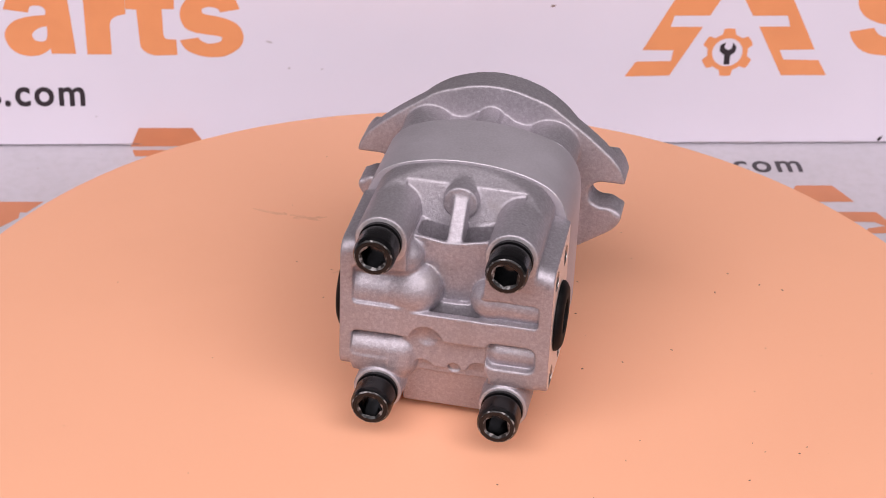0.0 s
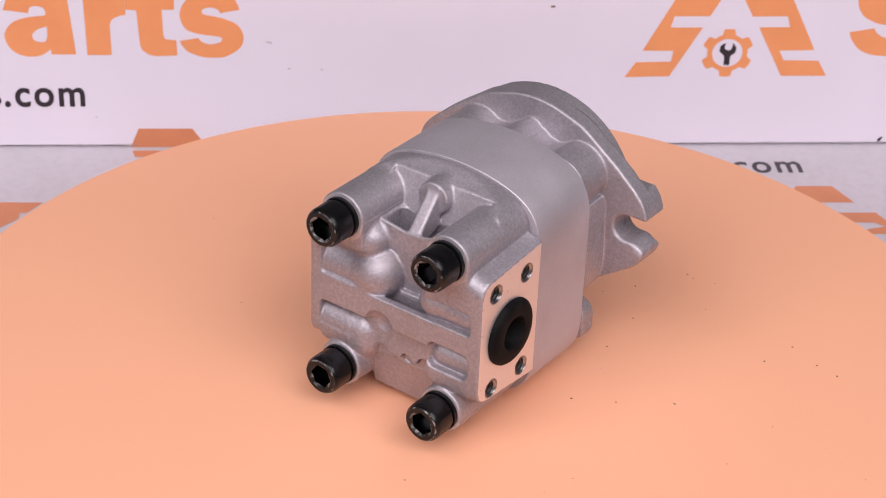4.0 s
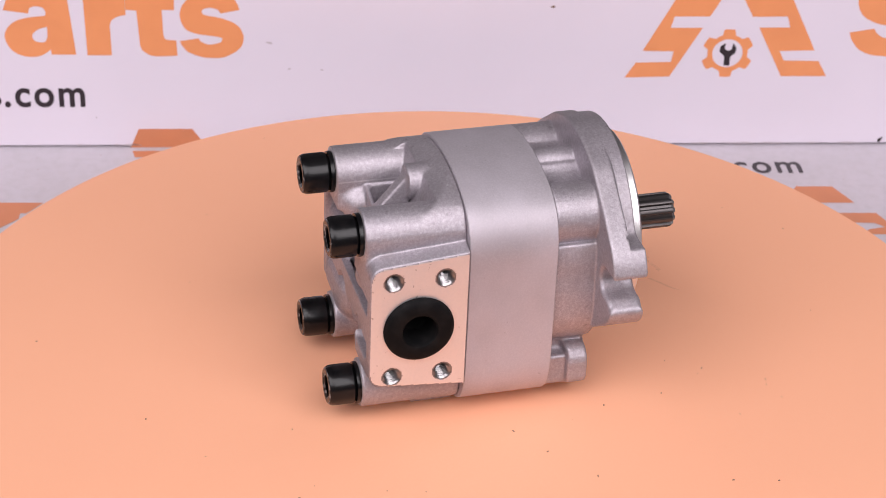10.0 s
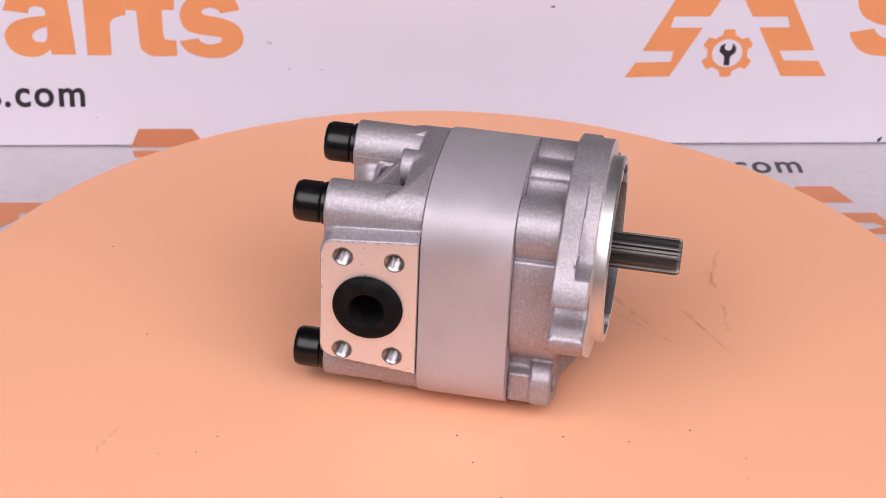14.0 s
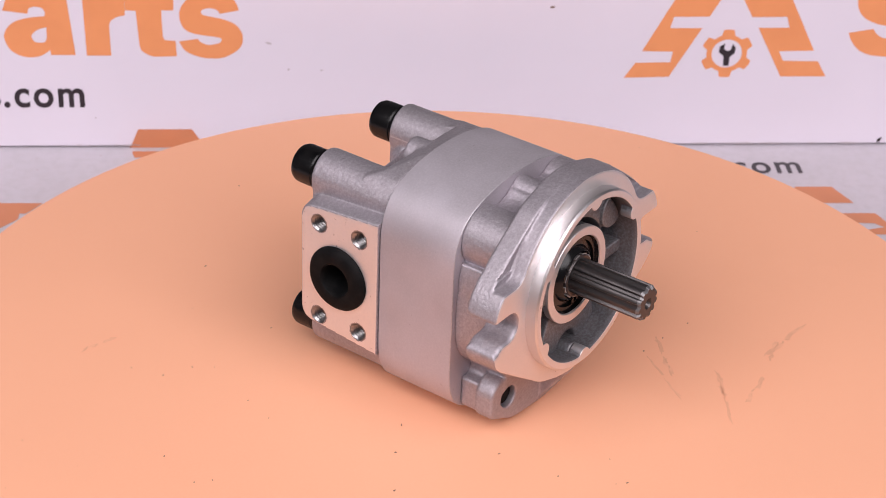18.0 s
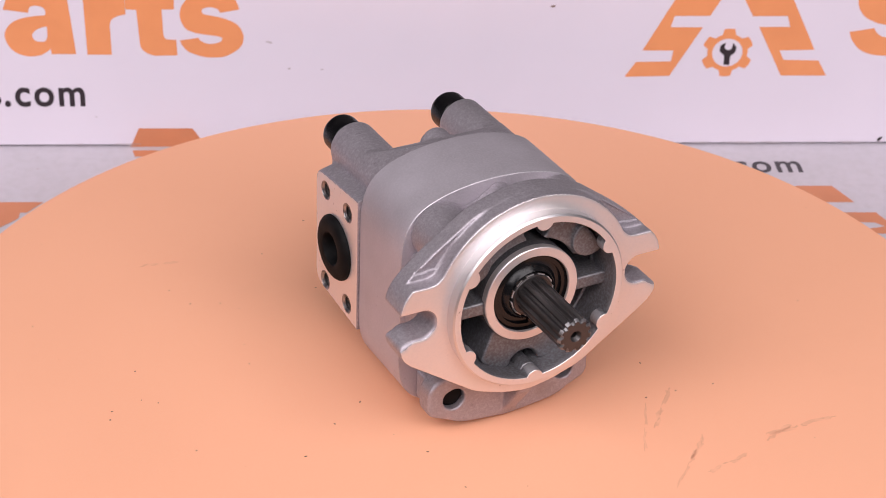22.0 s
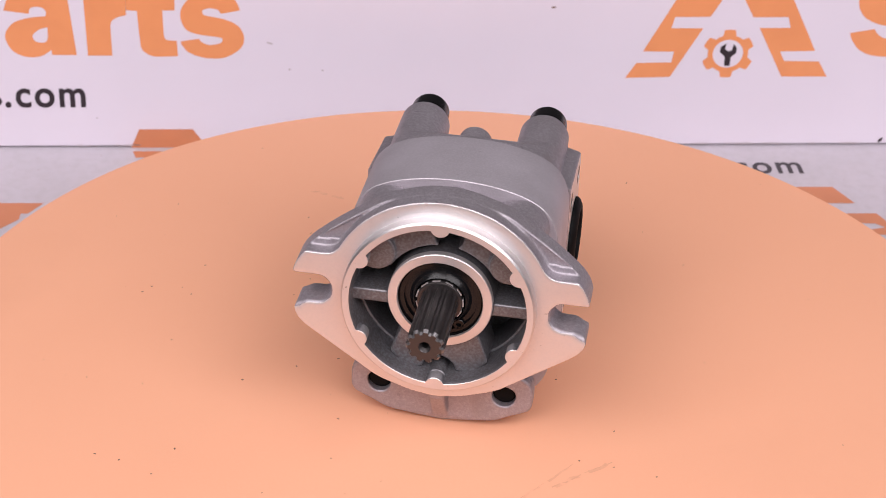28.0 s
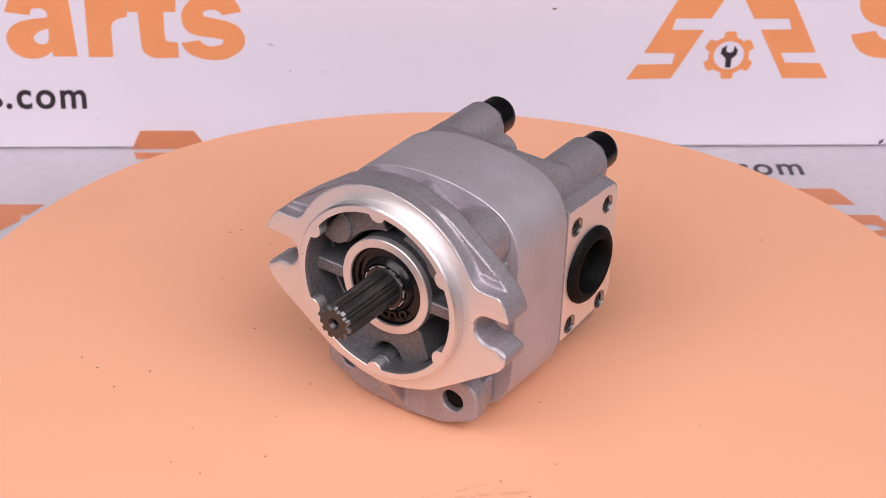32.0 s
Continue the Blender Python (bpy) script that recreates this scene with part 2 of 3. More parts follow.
            ring = np.stack([number[tuple((e - s).T)] for s in (dp + dq, dq, 0 * dp, dp)], 1)
            ring[flip] = ring[flip][:, ::-1]
            faces.append(ring)
        faces = np.concatenate(faces)
        me = bpy.data.meshes.new(name)
        me.from_pydata((verts * MM).tolist(), [], faces.tolist())
        for m in mats:
            me.materials.append(m)
        me.validate()
        if len(mats) > 1:
            n = len(me.polygons)
            cen, nor = np.zeros(n * 3), np.zeros(n * 3)
            me.polygons.foreach_get("center", cen)
            me.polygons.foreach_get("normal", nor)
            me.polygons.foreach_set("material_index", pick(cen.reshape(-1, 3) / MM, nor.reshape(-1, 3)).astype(np.int32))
        me.polygons.foreach_set("use_smooth", [True] * len(me.polygons))
        me.set_sharp_from_angle(angle=radians(50))
        ob = new(name, me)
        ob.parent = parent
        return tagged(ob, label)


def smin(a, b, k):
    if k <= 0:
        return np.minimum(a, b)
    h = np.maximum(k - abs(a - b), 0) / k
    return np.minimum(a, b) - h * h * k / 4


def smax(a, b, k):
    return -smin(-a, -b, k) if k > 0 else np.maximum(a, b)


def cut(a, b, k=0.0):
    return smax(a, -b, k)


# ---- room, table and printed boards ----
WALL_AT, WALL_YAW = (-0.01593, 0.34512), 5.4
FRAME = pose(WALL_AT[0], WALL_AT[1], TABLE_Z, 0, 0, WALL_YAW)


def slab_box(name, x0, x1, y0, y1, z0, z1, mat, label, category, bevel=0.0, m=None, kind="structure"):
    bm = bmesh.new()
    prism(bm, [(x0, y0), (x1, y0), (x1, y1), (x0, y1)], z0, z1, bevel)
    ob = finish(name, bm, mat, None, 30)
    if m is not None:
        ob.matrix_world = m
    return tagged(ob, label, category, "", kind)


slab_box("floor", -2.2, 2.2, -2.6, 1.8, ROOM_Z - 0.05, ROOM_Z, ROOM_PAINT, "plain dark grey studio floor", "floor")
slab_box("ceiling", -2.2, 2.2, -2.6, 1.8, 1.85, 1.9, ROOM_PAINT, "plain dark grey studio ceiling", "ceiling")
slab_box("wall_north", -2.2, 2.2, 1.8, 1.85, ROOM_Z, 1.85, ROOM_PAINT, "plain dark grey studio wall", "wall")
slab_box("wall_south", -2.2, 2.2, -2.65, -2.6, ROOM_Z, 1.85, ROOM_PAINT, "plain dark grey studio wall", "wall")
slab_box("wall_west", -2.25, -2.2, -2.6, 1.8, ROOM_Z, 1.85, ROOM_PAINT, "plain dark grey studio wall", "wall")
slab_box("wall_east", 2.2, 2.25, -2.6, 1.8, ROOM_Z, 1.85, ROOM_PAINT, "plain dark grey studio wall", "wall")

table = slab_box("table", -0.75, 0.75, -0.42, 0.46, TABLE_Z - 0.034, TABLE_Z - 0.004, ROOM_PAINT, "plain dark grey table under the printed sheet", "table", 0.003, kind=" ")
for x in (-0.68, 0.68):
    for y in (-0.36, 0.38):
        bm = bmesh.new()
        prism(bm, [(x - 0.025, y - 0.025), (x + 0.025, y - 0.025), (x + 0.025, y + 0.025), (x - 0.025, y + 0.025)], ROOM_Z, TABLE_Z - 0.034)
        part("leg", bm, ROOM_PAINT, table)

sheet = slab_box("table_sheet", -0.62, 0.62, -0.62, 0.012, -0.004, 0.0, TABLE_SHEET, "white printed sheet lying on the table, dusty and stained", "printed sheet", m=FRAME, kind=" ")
board = slab_box("backdrop_board", -0.62, 0.62, 0.0015, 0.0075, 0.0018, 0.165, BANNER, "white printed banner board with orange logo and black web address", "banner", m=FRAME, kind=" ")
# a dark strip fills the gap under the board, painting its contact shade
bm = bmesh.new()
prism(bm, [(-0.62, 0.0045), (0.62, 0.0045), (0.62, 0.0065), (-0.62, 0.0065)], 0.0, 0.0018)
part("bottom_edge_strip", bm, SEAM_SHADE, board, "dark strip painting the shade in the gap under the board")

WALL_PRINT = pose(0, 0.0013, 0.001, 90, 0, 0)
SHEET_PRINT = pose(0, 0, 0.0002)


def print_shape(name, owner, place, outline, mat, label=""):
    """A flat printed patch; the outline is in millimetres along and up (or away on) its board."""
    bm = bmesh.new()
    bm.faces.new([bm.verts.new((x * MM, y * MM, 0)) for x, y in outline])
    bmesh.ops.triangulate(bm, faces=bm.faces)
    ob = finish(name, bm, mat, owner, 0, label)
    ob.matrix_local = place
    return ob


def print_poly(name, owner, place, loops, mat, label=""):
    """As print_shape, from a filled curve: the first loop is the rim, the others are holes."""
    cu = bpy.data.curves.new(name, "CURVE")
    cu.dimensions, cu.fill_mode = "2D", "BOTH"
    for loop in loops:
        sp = cu.splines.new("POLY")
        sp.points.add(len(loop) - 1)
        for p, (x, y) in zip(sp.points, loop):
            p.co = (x * MM, y * MM, 0, 1)
        sp.use_cyclic_u = True
    tmp = new(name, cu)
    me = bpy.data.meshes.new_from_object(tmp)
    bpy.data.objects.remove(tmp)
    me.materials.clear()
    me.materials.append(mat)
    ob = new(name, me)
    ob.parent = owner
    ob.matrix_local = place
    return tagged(ob, label)


def print_words(name, owner, place, words, x, y, height, stretch, mat, label="", bold=0.0, gap=1.0):
    cu = bpy.data.curves.new(name, "FONT")
    cu.body, cu.size, cu.offset, cu.fill_mode, cu.space_character = words, height, bold, "FRONT", gap
    tmp = new(name, cu)
    me = bpy.data.meshes.new_from_object(tmp)
    bpy.data.objects.remove(tmp)
    me.transform(Matrix.Diagonal((stretch, 1, 1, 1)))
    me.transform(Matrix.Translation((x * MM, y * MM, 0)))
    me.materials.clear()
    me.materials.append(mat)
    ob = new(name, me)
    ob.parent = owner
    ob.matrix_local = place
    return tagged(ob, label)


def arc(cx, cy, rx, ry, a0, a1, n=16):
    return [(cx + rx * math.cos(radians(a0 + (a1 - a0) * i / n)), cy + ry * math.sin(radians(a0 + (a1 - a0) * i / n))) for i in range(n + 1)]


def stroke(pts, half):
    """A band of even width along a polyline."""
    left, right = [], []
    for i, (x, y) in enumerate(pts):
        a, b = pts[max(i - 1, 0)], pts[min(i + 1, len(pts) - 1)]
        l = math.hypot(b[0] - a[0], b[1] - a[1])
        nx, ny = -(b[1] - a[1]) / l * half, (b[0] - a[0]) / l * half
        left.append((x + nx, y + ny))
        right.append((x - nx, y - ny))
    return left + right[::-1]


def bend(*pts):
    """A smooth line through the given places."""
    q = [pts[0], *pts, pts[-1]]
    out = []
    for a, b, c, d in zip(q, q[1:], q[2:], q[3:]):
        for i in range(5):
            t = i / 5
            out.append(tuple(0.5 * (2 * b[k] + (c[k] - a[k]) * t + (2 * a[k] - 5 * b[k] + 4 * c[k] - d[k]) * t * t + (3 * b[k] - a[k] - 3 * c[k] + d[k]) * t ** 3) for k in (0, 1)))
    return out + [pts[-1]]


def brand_marks():
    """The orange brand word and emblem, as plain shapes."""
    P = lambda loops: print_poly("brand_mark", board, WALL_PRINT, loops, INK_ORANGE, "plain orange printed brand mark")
    # first mark: a rounded bowl with an opening, under an arch, and a stem
    P([[(-241.0, 63.5), (-226.3, 63.5)] + bend((-229.2, 97), (-231, 104), (-240, 112), (-252, 112), (-263, 105), (-268.2, 93.1))
       + bend((-253.2, 90.9), (-252.3, 94.4), (-249, 95.6), (-245, 94.9), (-243.0, 92.4), (-243.2, 89.5))
       + bend((-243.3, 89.4), (-255.1, 87.9), (-263.8, 84.2), (-268.5, 76.3), (-265.2, 66.9), (-257.1, 62.3), (-248, 62.7), (-241.4, 66.9)),
       bend((-242.7, 82.0), (-247.9, 80.5), (-251.9, 76.7), (-250.8, 73), (-247.9, 71.8), (-244.5, 72.2), (-242.9, 75))])
    # second: a stem with a shoulder
    P([[(-219.5, 63.1), (-204.8, 63.1)] + bend((-205, 83.1), (-204, 86), (-201.7, 88), (-198.5, 89.3), (-195.2, 89.9)) + [(-195.1, 104), (-220.2, 104)]])
    # third: a cross-barred stem with a foot
    P([[(-195, 93.4), (-188.6, 92.9)] + bend((-187.3, 69.9), (-186.4, 67), (-184.5, 65), (-181.5, 63.2), (-178.4, 62.3)) + [(-165, 62.7), (-165.3, 73)]
       + bend((-170.8, 73.4), (-172.4, 74.4), (-173, 76.8)) + [(-173.3, 93.3), (-165.9, 93.3), (-165.6, 104), (-195, 104)]])
    # fourth: a double bend
    P([bend((-126.4, 93.4), (-129.3, 100.1), (-137, 106), (-147, 107), (-158, 100), (-162.5, 91.6), (-160.5, 82.1), (-153.8, 77.8), (-139.4, 75.3), (-137.6, 73.4), (-139.3, 71.4), (-145.5, 70.3), (-150.4, 72.4), (-151.7, 74.5))
       + bend((-163.3, 72.6), (-159.4, 66.1), (-150.9, 62.1), (-143, 61.2), (-135.4, 62.1), (-126.6, 68), (-124.4, 75.7), (-128, 83.2), (-136.4, 87.5), (-147.4, 90), (-149.2, 91.6), (-148.7, 93.6), (-144.7, 94.8), (-140, 93.7), (-138, 91.1))])
    # fifth: the start of a bend at the board's far side
    P([bend((254.3, 108), (254.6, 100.8), (255.8, 95.1), (259.8, 89.4), (266.8, 85.5), (274.1, 83.6), (290, 82)) + [(290, 108)]])
    P([[(251.7, 78.6), (267, 81.3)] + bend((267.2, 81.2), (269.6, 77.8), (273.1, 75.5), (277, 74.9), (290, 74.6))
       + bend((290, 62), (277.2, 62.2), (267, 63.4), (259.4, 67), (254.2, 73.1), (251.8, 78.5))])
    # emblem: two slanted legs, each notched twice
    L = lambda loop: print_poly("emblem", board, WALL_PRINT, [loop], INK_ORANGE, "plain orange printed emblem bar")
    L([(112.7, 47.7), (140.9, 48.3), (159.0, 81.8), (138.9, 81.8), (140.7, 89.4), (162.8, 89.5), (176, 114), (147, 114), (122.6, 66), (142.1, 65.8), (141.0, 58.4), (119.0, 58)])
    L([(212.0, 48.5), (240.9, 48.5), (234.8, 59.0), (212.4, 59.4), (209.1, 66.0), (231.3, 66.4), (207, 114), (176, 114), (189.7, 89.3), (211.6, 89.5), (213.9, 82.1), (194.4, 82)])
    gear = []
    for i in range(6):
        a = 90 + i * 60
        gear += arc(176.2, 64.4, 12.8, 12.8, a - 29, a - 19, 2) + arc(176.2, 64.4, 16.4, 16.4, a - 12, a + 12, 3) + arc(176.2, 64.4, 12.8, 12.8, a + 19, a + 29, 2)
    print_poly("emblem", board, WALL_PRINT, [gear, arc(176.2, 64.4, 9.6, 9.6, 0, 360, 40)[:-1]], INK_ORANGE, "plain orange printed gear emblem")
    tool = [(174.6, 56.0), (178.2, 56.0), (178.2, 62.0), (181.2, 64.6), (181.6, 68.0), (179.4, 71.2), (178.6, 66.9), (176.4, 66.0), (174.2, 67.4), (174.6, 71.4), (171.4, 69.2), (171.0, 65.4), (174.4, 62.4)]
    print_poly("emblem", board, WALL_PRINT, [tool], INK_BLACK, "black printed spanner emblem")
    # cut-off tops of the next row, over the crease
    # the duller ink puts the shade near the crease into this bar's colour
    print_poly("emblem", board, WALL_PRINT, [[(-196.6, -0.9), (-191, 12.2), (-157.7, 12.1), (-149, -0.9)]], INK_DULL)


brand_marks()


def smudge(owner, place, x, y, rx, ry, lean, mat):
    """A small dark mark with an uneven rim."""
    c, s = math.cos(radians(lean)), math.sin(radians(lean))
    loop = []
    for i in range(11):
        a, k = 2 * math.pi * i / 11, random.uniform(0.6, 1.15)
        loop.append((x + rx * k * math.cos(a) * c - ry * k * math.sin(a) * s, y + rx * k * math.cos(a) * s + ry * k * math.sin(a) * c))
    print_shape("smudge", owner, place, loop, mat, "small dark smudge")


for x, y, rx, ry, lean in ((-109, 71.5, 2.2, 0.8, -15), (-96.7, 53.7, 0.9, 0.7, 0), (-76.5, 53, 0.9, 0.6, 0), (-216.7, 20.3, 0.7, 0.5, 0), (65, 95.8, 1.6, 0.9, 5)):
    smudge(board, WALL_PRINT, x, y, rx, ry, lean, FAINT if x < 0 else GRIME)
for x, rx in ((-228, 2.0), (-222, 0.9), (-205, 1.4), (-196, 6), (238, 3), (212, 9), (190, 12), (166, 8), (262, 7)):
    smudge(board, WALL_PRINT, x, 0.9, rx, 0.6, 0, FAINT)
smudge(board, WALL_PRINT, 282, 3, 2.6, 1.2, 50, INK_BLACK)
print_words("web_address", board, WALL_PRINT, ".com", -272.8, 28.2, 0.0262, 0.88, INK_BLACK, "black printed web address ending", 0.00055, 1.15)
print_poly("web_address", board, WALL_PRINT, [arc(-278.4, 32.0, 4.4, 3.8, -85, 60, 8) + arc(-280.8, 32.0, 2.6, 1.8, 60, -85, 8)], INK_BLACK, "black printed letter cut off at the edge")


def on_sheet(pts):
    """World millimetres on the table to the sheet's own."""
    inv = FRAME.inverted()
    return [tuple((inv @ Vector((x * MM, (y + 2.7) * MM, TABLE_Z)))[k] / MM for k in (0, 1)) for x, y in pts]


for k, loop in enumerate(([(-210, 320.5), (-167, 324.6), (-170, 316), (-207, 312.5)],
                          [(204.0, 310.4), (226.6, 312.3), (237.7, 292.9), (212, 290.5), (200, 301)],
                          [(222, 279.2), (249.0, 281.4), (262, 257), (236, 255), (241.8, 261.4), (251.8, 264.8), (246.4, 269.1), (226, 268)],
                          [(-300, 248), (-251.8, 251.9), (-259.1, 238.6), (-263, 238.6), (-262.6, 231.7), (-275, 215), (-300, 213)])):
    print_poly("emblem", sheet, SHEET_PRINT, [on_sheet(loop)], INK_DULL, "dull orange printed emblem bar")
wx, wy = on_sheet([(160.5, 324.0)])[0]
print_words("web_address", sheet, SHEET_PRINT, ".com", wx, wy, 0.0292, 0.80, INK_GREY, "black printed web address ending", 0.0005, 1.16)

for x, y, r in ((-267.1, 306.1, 0.9), (-263.4, 292, 1.1), (-238.5, 272.2, 0.7), (-240.6, 271.2, 0.5), (-228.4, 313.2, 0.9), (-260.4, 318, 0.5), (-282, 300, 0.6), (-246, 300, 0.5), (235, 322, 0.6), (262, 318, 0.5)):
    smudge(sheet, SHEET_PRINT, *on_sheet([(x, y)])[0], r, r * 0.7, 0, FAINT)

# ---- turntable: a still base and its turning top ----
DISC_R = 0.2558
bm = bmesh.new()
lathe(bm, [(0, 0), (0.11, 0), (0.115, 0.004), (0.115, 0.046), (0.11, 0.048), (0.03, 0.048), (0.03, 0.0615), (0, 0.0615)], 96)
turntable = finish("turntable", bm, DARK_PLASTIC, None, 30)
turntable.location = (0, 0, TABLE_Z)
tagged(turntable, "round turntable with a large peach-coloured top, specked and scratched", "turntable")

bm = bmesh.new()
lathe(bm, [(0, -0.010), (DISC_R - 0.0012, -0.010), (DISC_R, -0.0088), (DISC_R, -0.0012), (DISC_R - 0.0012, 0), (0, 0)], 256, Matrix.Translation((-0.001, -0.0012, 0)))
disc_top = part("turntable_top", bm, PEACH, turntable, "smooth peach-coloured round board", 30)


def speck(x, y, size, mat=None):
    """A crumb of dirt on the turntable top."""
    bm = bmesh.new()
    bmesh.ops.create_icosphere(bm, subdivisions=1, radius=1)
    for v in bm.verts:
        v.co *= random.uniform(0.6, 1.2)
    bm.transform(Matrix.Translation((x * MM, y * MM, size * 0.2 * MM)) @ Matrix.Rotation(random.uniform(0, 6), 4, "Z") @ Matrix.Diagonal((size * MM, size * 0.6 * MM, size * 0.3 * MM, 1)))
    part("dirt_speck", bm, mat or GRIME, disc_top, "", 60)


def scratch(x0, y0, x1, y1, width, pieces):
    """A broken row of thin scuffs between two places on the turntable top."""
    for k in range(pieces):
        bm = bmesh.new()
        a, b = (k + random.uniform(0, 0.3)) / pieces, (k + random.uniform(0.5, 1.0)) / pieces
        wob = [random.uniform(-1.2, 1.2) for _ in range(3)]
        line = [(x0 + (x1 - x0) * t + n * 0.6, y0 + (y1 - y0) * t + n) for t, n in zip((a, (a + b) / 2, b), wob)]
        loop = stroke(line, width * random.uniform(0.4, 1.0))
        bm.faces.new([bm.verts.new((x * MM, y * MM, 0.00015)) for x, y in loop])
        part("scratch", bm, SCUFF, disc_top, "", 0)
    for k in range(2):
        bm = bmesh.new()
        a, b = 0.08 + 0.45 * k, 0.40 + 0.5 * k
        line = [(x0 + (x1 - x0) * t + random.uniform(-0.8, 0.8), y0 + (y1 - y0) * t + random.uniform(-0.8, 0.8)) for t in (a, (2 * a + b) / 3, (a + 2 * b) / 3, b)]
        bm.faces.new([bm.verts.new((x * MM, y * MM, 0.0001)) for x, y in stroke(line, width * 2.2)])
        part("smear", bm, SMEAR, disc_top, "", 0)


SPECKS = [(50, 99), (57, 75), (55, 46), (147, -140), (-84, 82), (35, 90), (-66, 76), (133, 89), (131, -53), (151, -59), (70, 124),
          (66, 126), (100, 18), (145, 23), (47, 103), (-114, -93), (18, -91), (-92, -176), (85, 100), (76, 6), (-78, 193), (-47, 211),
          (125, 71), (81, -55), (-14, -148), (59, -97), (76, -114), (57, -1), (136, -59), (127, -80), (74, -70), (64, -106),
          (155, -54), (78, -130), (-51, 72), (171, 19), (136, -13), (159, 76), (81, 125), (-68, 50), (-115, -6), (-44, 11), (148, 80)]
for k, (x, y) in enumerate(SPECKS):
    speck(x, y, 0.38 + 0.4 * ((k * 7) % 5) / 4)
for k in range(40):
    a, r = random.uniform(0, 2 * math.pi), 250 * math.sqrt(random.random())
    speck(r * math.cos(a), r * math.sin(a), random.uniform(0.18, 0.4), SCUFF if k % 2 else GRIME)
for row in ((-74, 124, -112, 132.5, 0.5, 8), (-34, 129, -60, 129, 0.45, 6), (-50, 110, -14, 129, 0.3, 5), (-66, 72, -37, 92, 0.45, 6),
            (-52, 108, -33, 119, 0.35, 4), (-22, 102, -49, 74, 0.25, 4), (-91, 125, -73, 127, 0.4, 3), (60, -150, 78, -158, 0.4, 4)):
    scratch(*row)

# ---- pump: frame u across, v along the shaft, w up, in millimetres, resting on the turntable ----
pump = new("hydraulic_gear_pump")
pump.scale = (1.006, 1.006, 1.006)
tagged(pump, "cast aluminium hydraulic gear pump with splined shaft and black bolts", "gear pump")
S = 71.8                     # height of the drive shaft
BOLT_U, BOLT_HI, BOLT_LO = 27.8, 93.0, 17.4
# side, middle (v, w), half spacing of the tapped holes (v, w)
PORTS = ((1, -33.9, 54.8, 11.2, 23.8), (-1, -33.4, 54.7, 13.0, 25.5))
PUMP_SET = pose(0.00144, -0.00036, 0.0007, -0.08, 0.05, -10.12)


def housing(g, grow=0.0):
    """The pump's oval section: flat flanks, shallow domes above and below."""
    flank = g.rect(-45.3 - grow, 45.3 + grow, -grow - 8, 112.3 + grow + 8, 20)
    dome = np.maximum(g.disc(0, 112.3 - 84, 84 + grow), g.disc(0, 84, 84.7 + grow))
    return smax(flank, dome, 14)


def build_body():
    """The centre housing: a straight oval block with a narrow bare chamfer at both ends."""
    g = Grid((0, 0, 0), (1, 1, 1), 1)
    n = 288
    a = np.linspace(0, 2 * np.pi, n, endpoint=False)
    lo, hi = np.full(n, 20.0), np.full(n, 90.0)
    for _ in range(30):
        mid = (lo + hi) / 2
        g.u, g.w = mid * np.cos(a), 56 + mid * np.sin(a)
        out = housing(g) > 0
        lo, hi = np.where(out, lo, mid), np.where(out, mid, hi)
    bm = bmesh.new()
    rings = []
    for v, inset in ((-12.0, 0.32), (-11.7, 0.04), (-11.2, 0), (-2, 0), (8, 0), (18, 0), (26.4, 0), (26.9, 0.04), (27.2, 0.32)):
        rings.append([bm.verts.new(((r - inset) * c * MM, v * MM, (56 + (r - inset) * k) * MM)) for r, c, k in zip(lo, np.cos(a), np.sin(a))])
    for j, (p, q) in enumerate(zip(rings, rings[1:])):
        for i in range(n):
            bm.faces.new((p[i], p[(i + 1) % n], q[(i + 1) % n], q[i])).material_index = 1 if j in (0, 7) else 0
    bm.faces.new(rings[0]), bm.faces.new(rings[-1])
    part("centre_housing", bm, [BODY_METAL, WORN_EDGE], pump, "matt shot-blasted aluminium centre housing", 25)


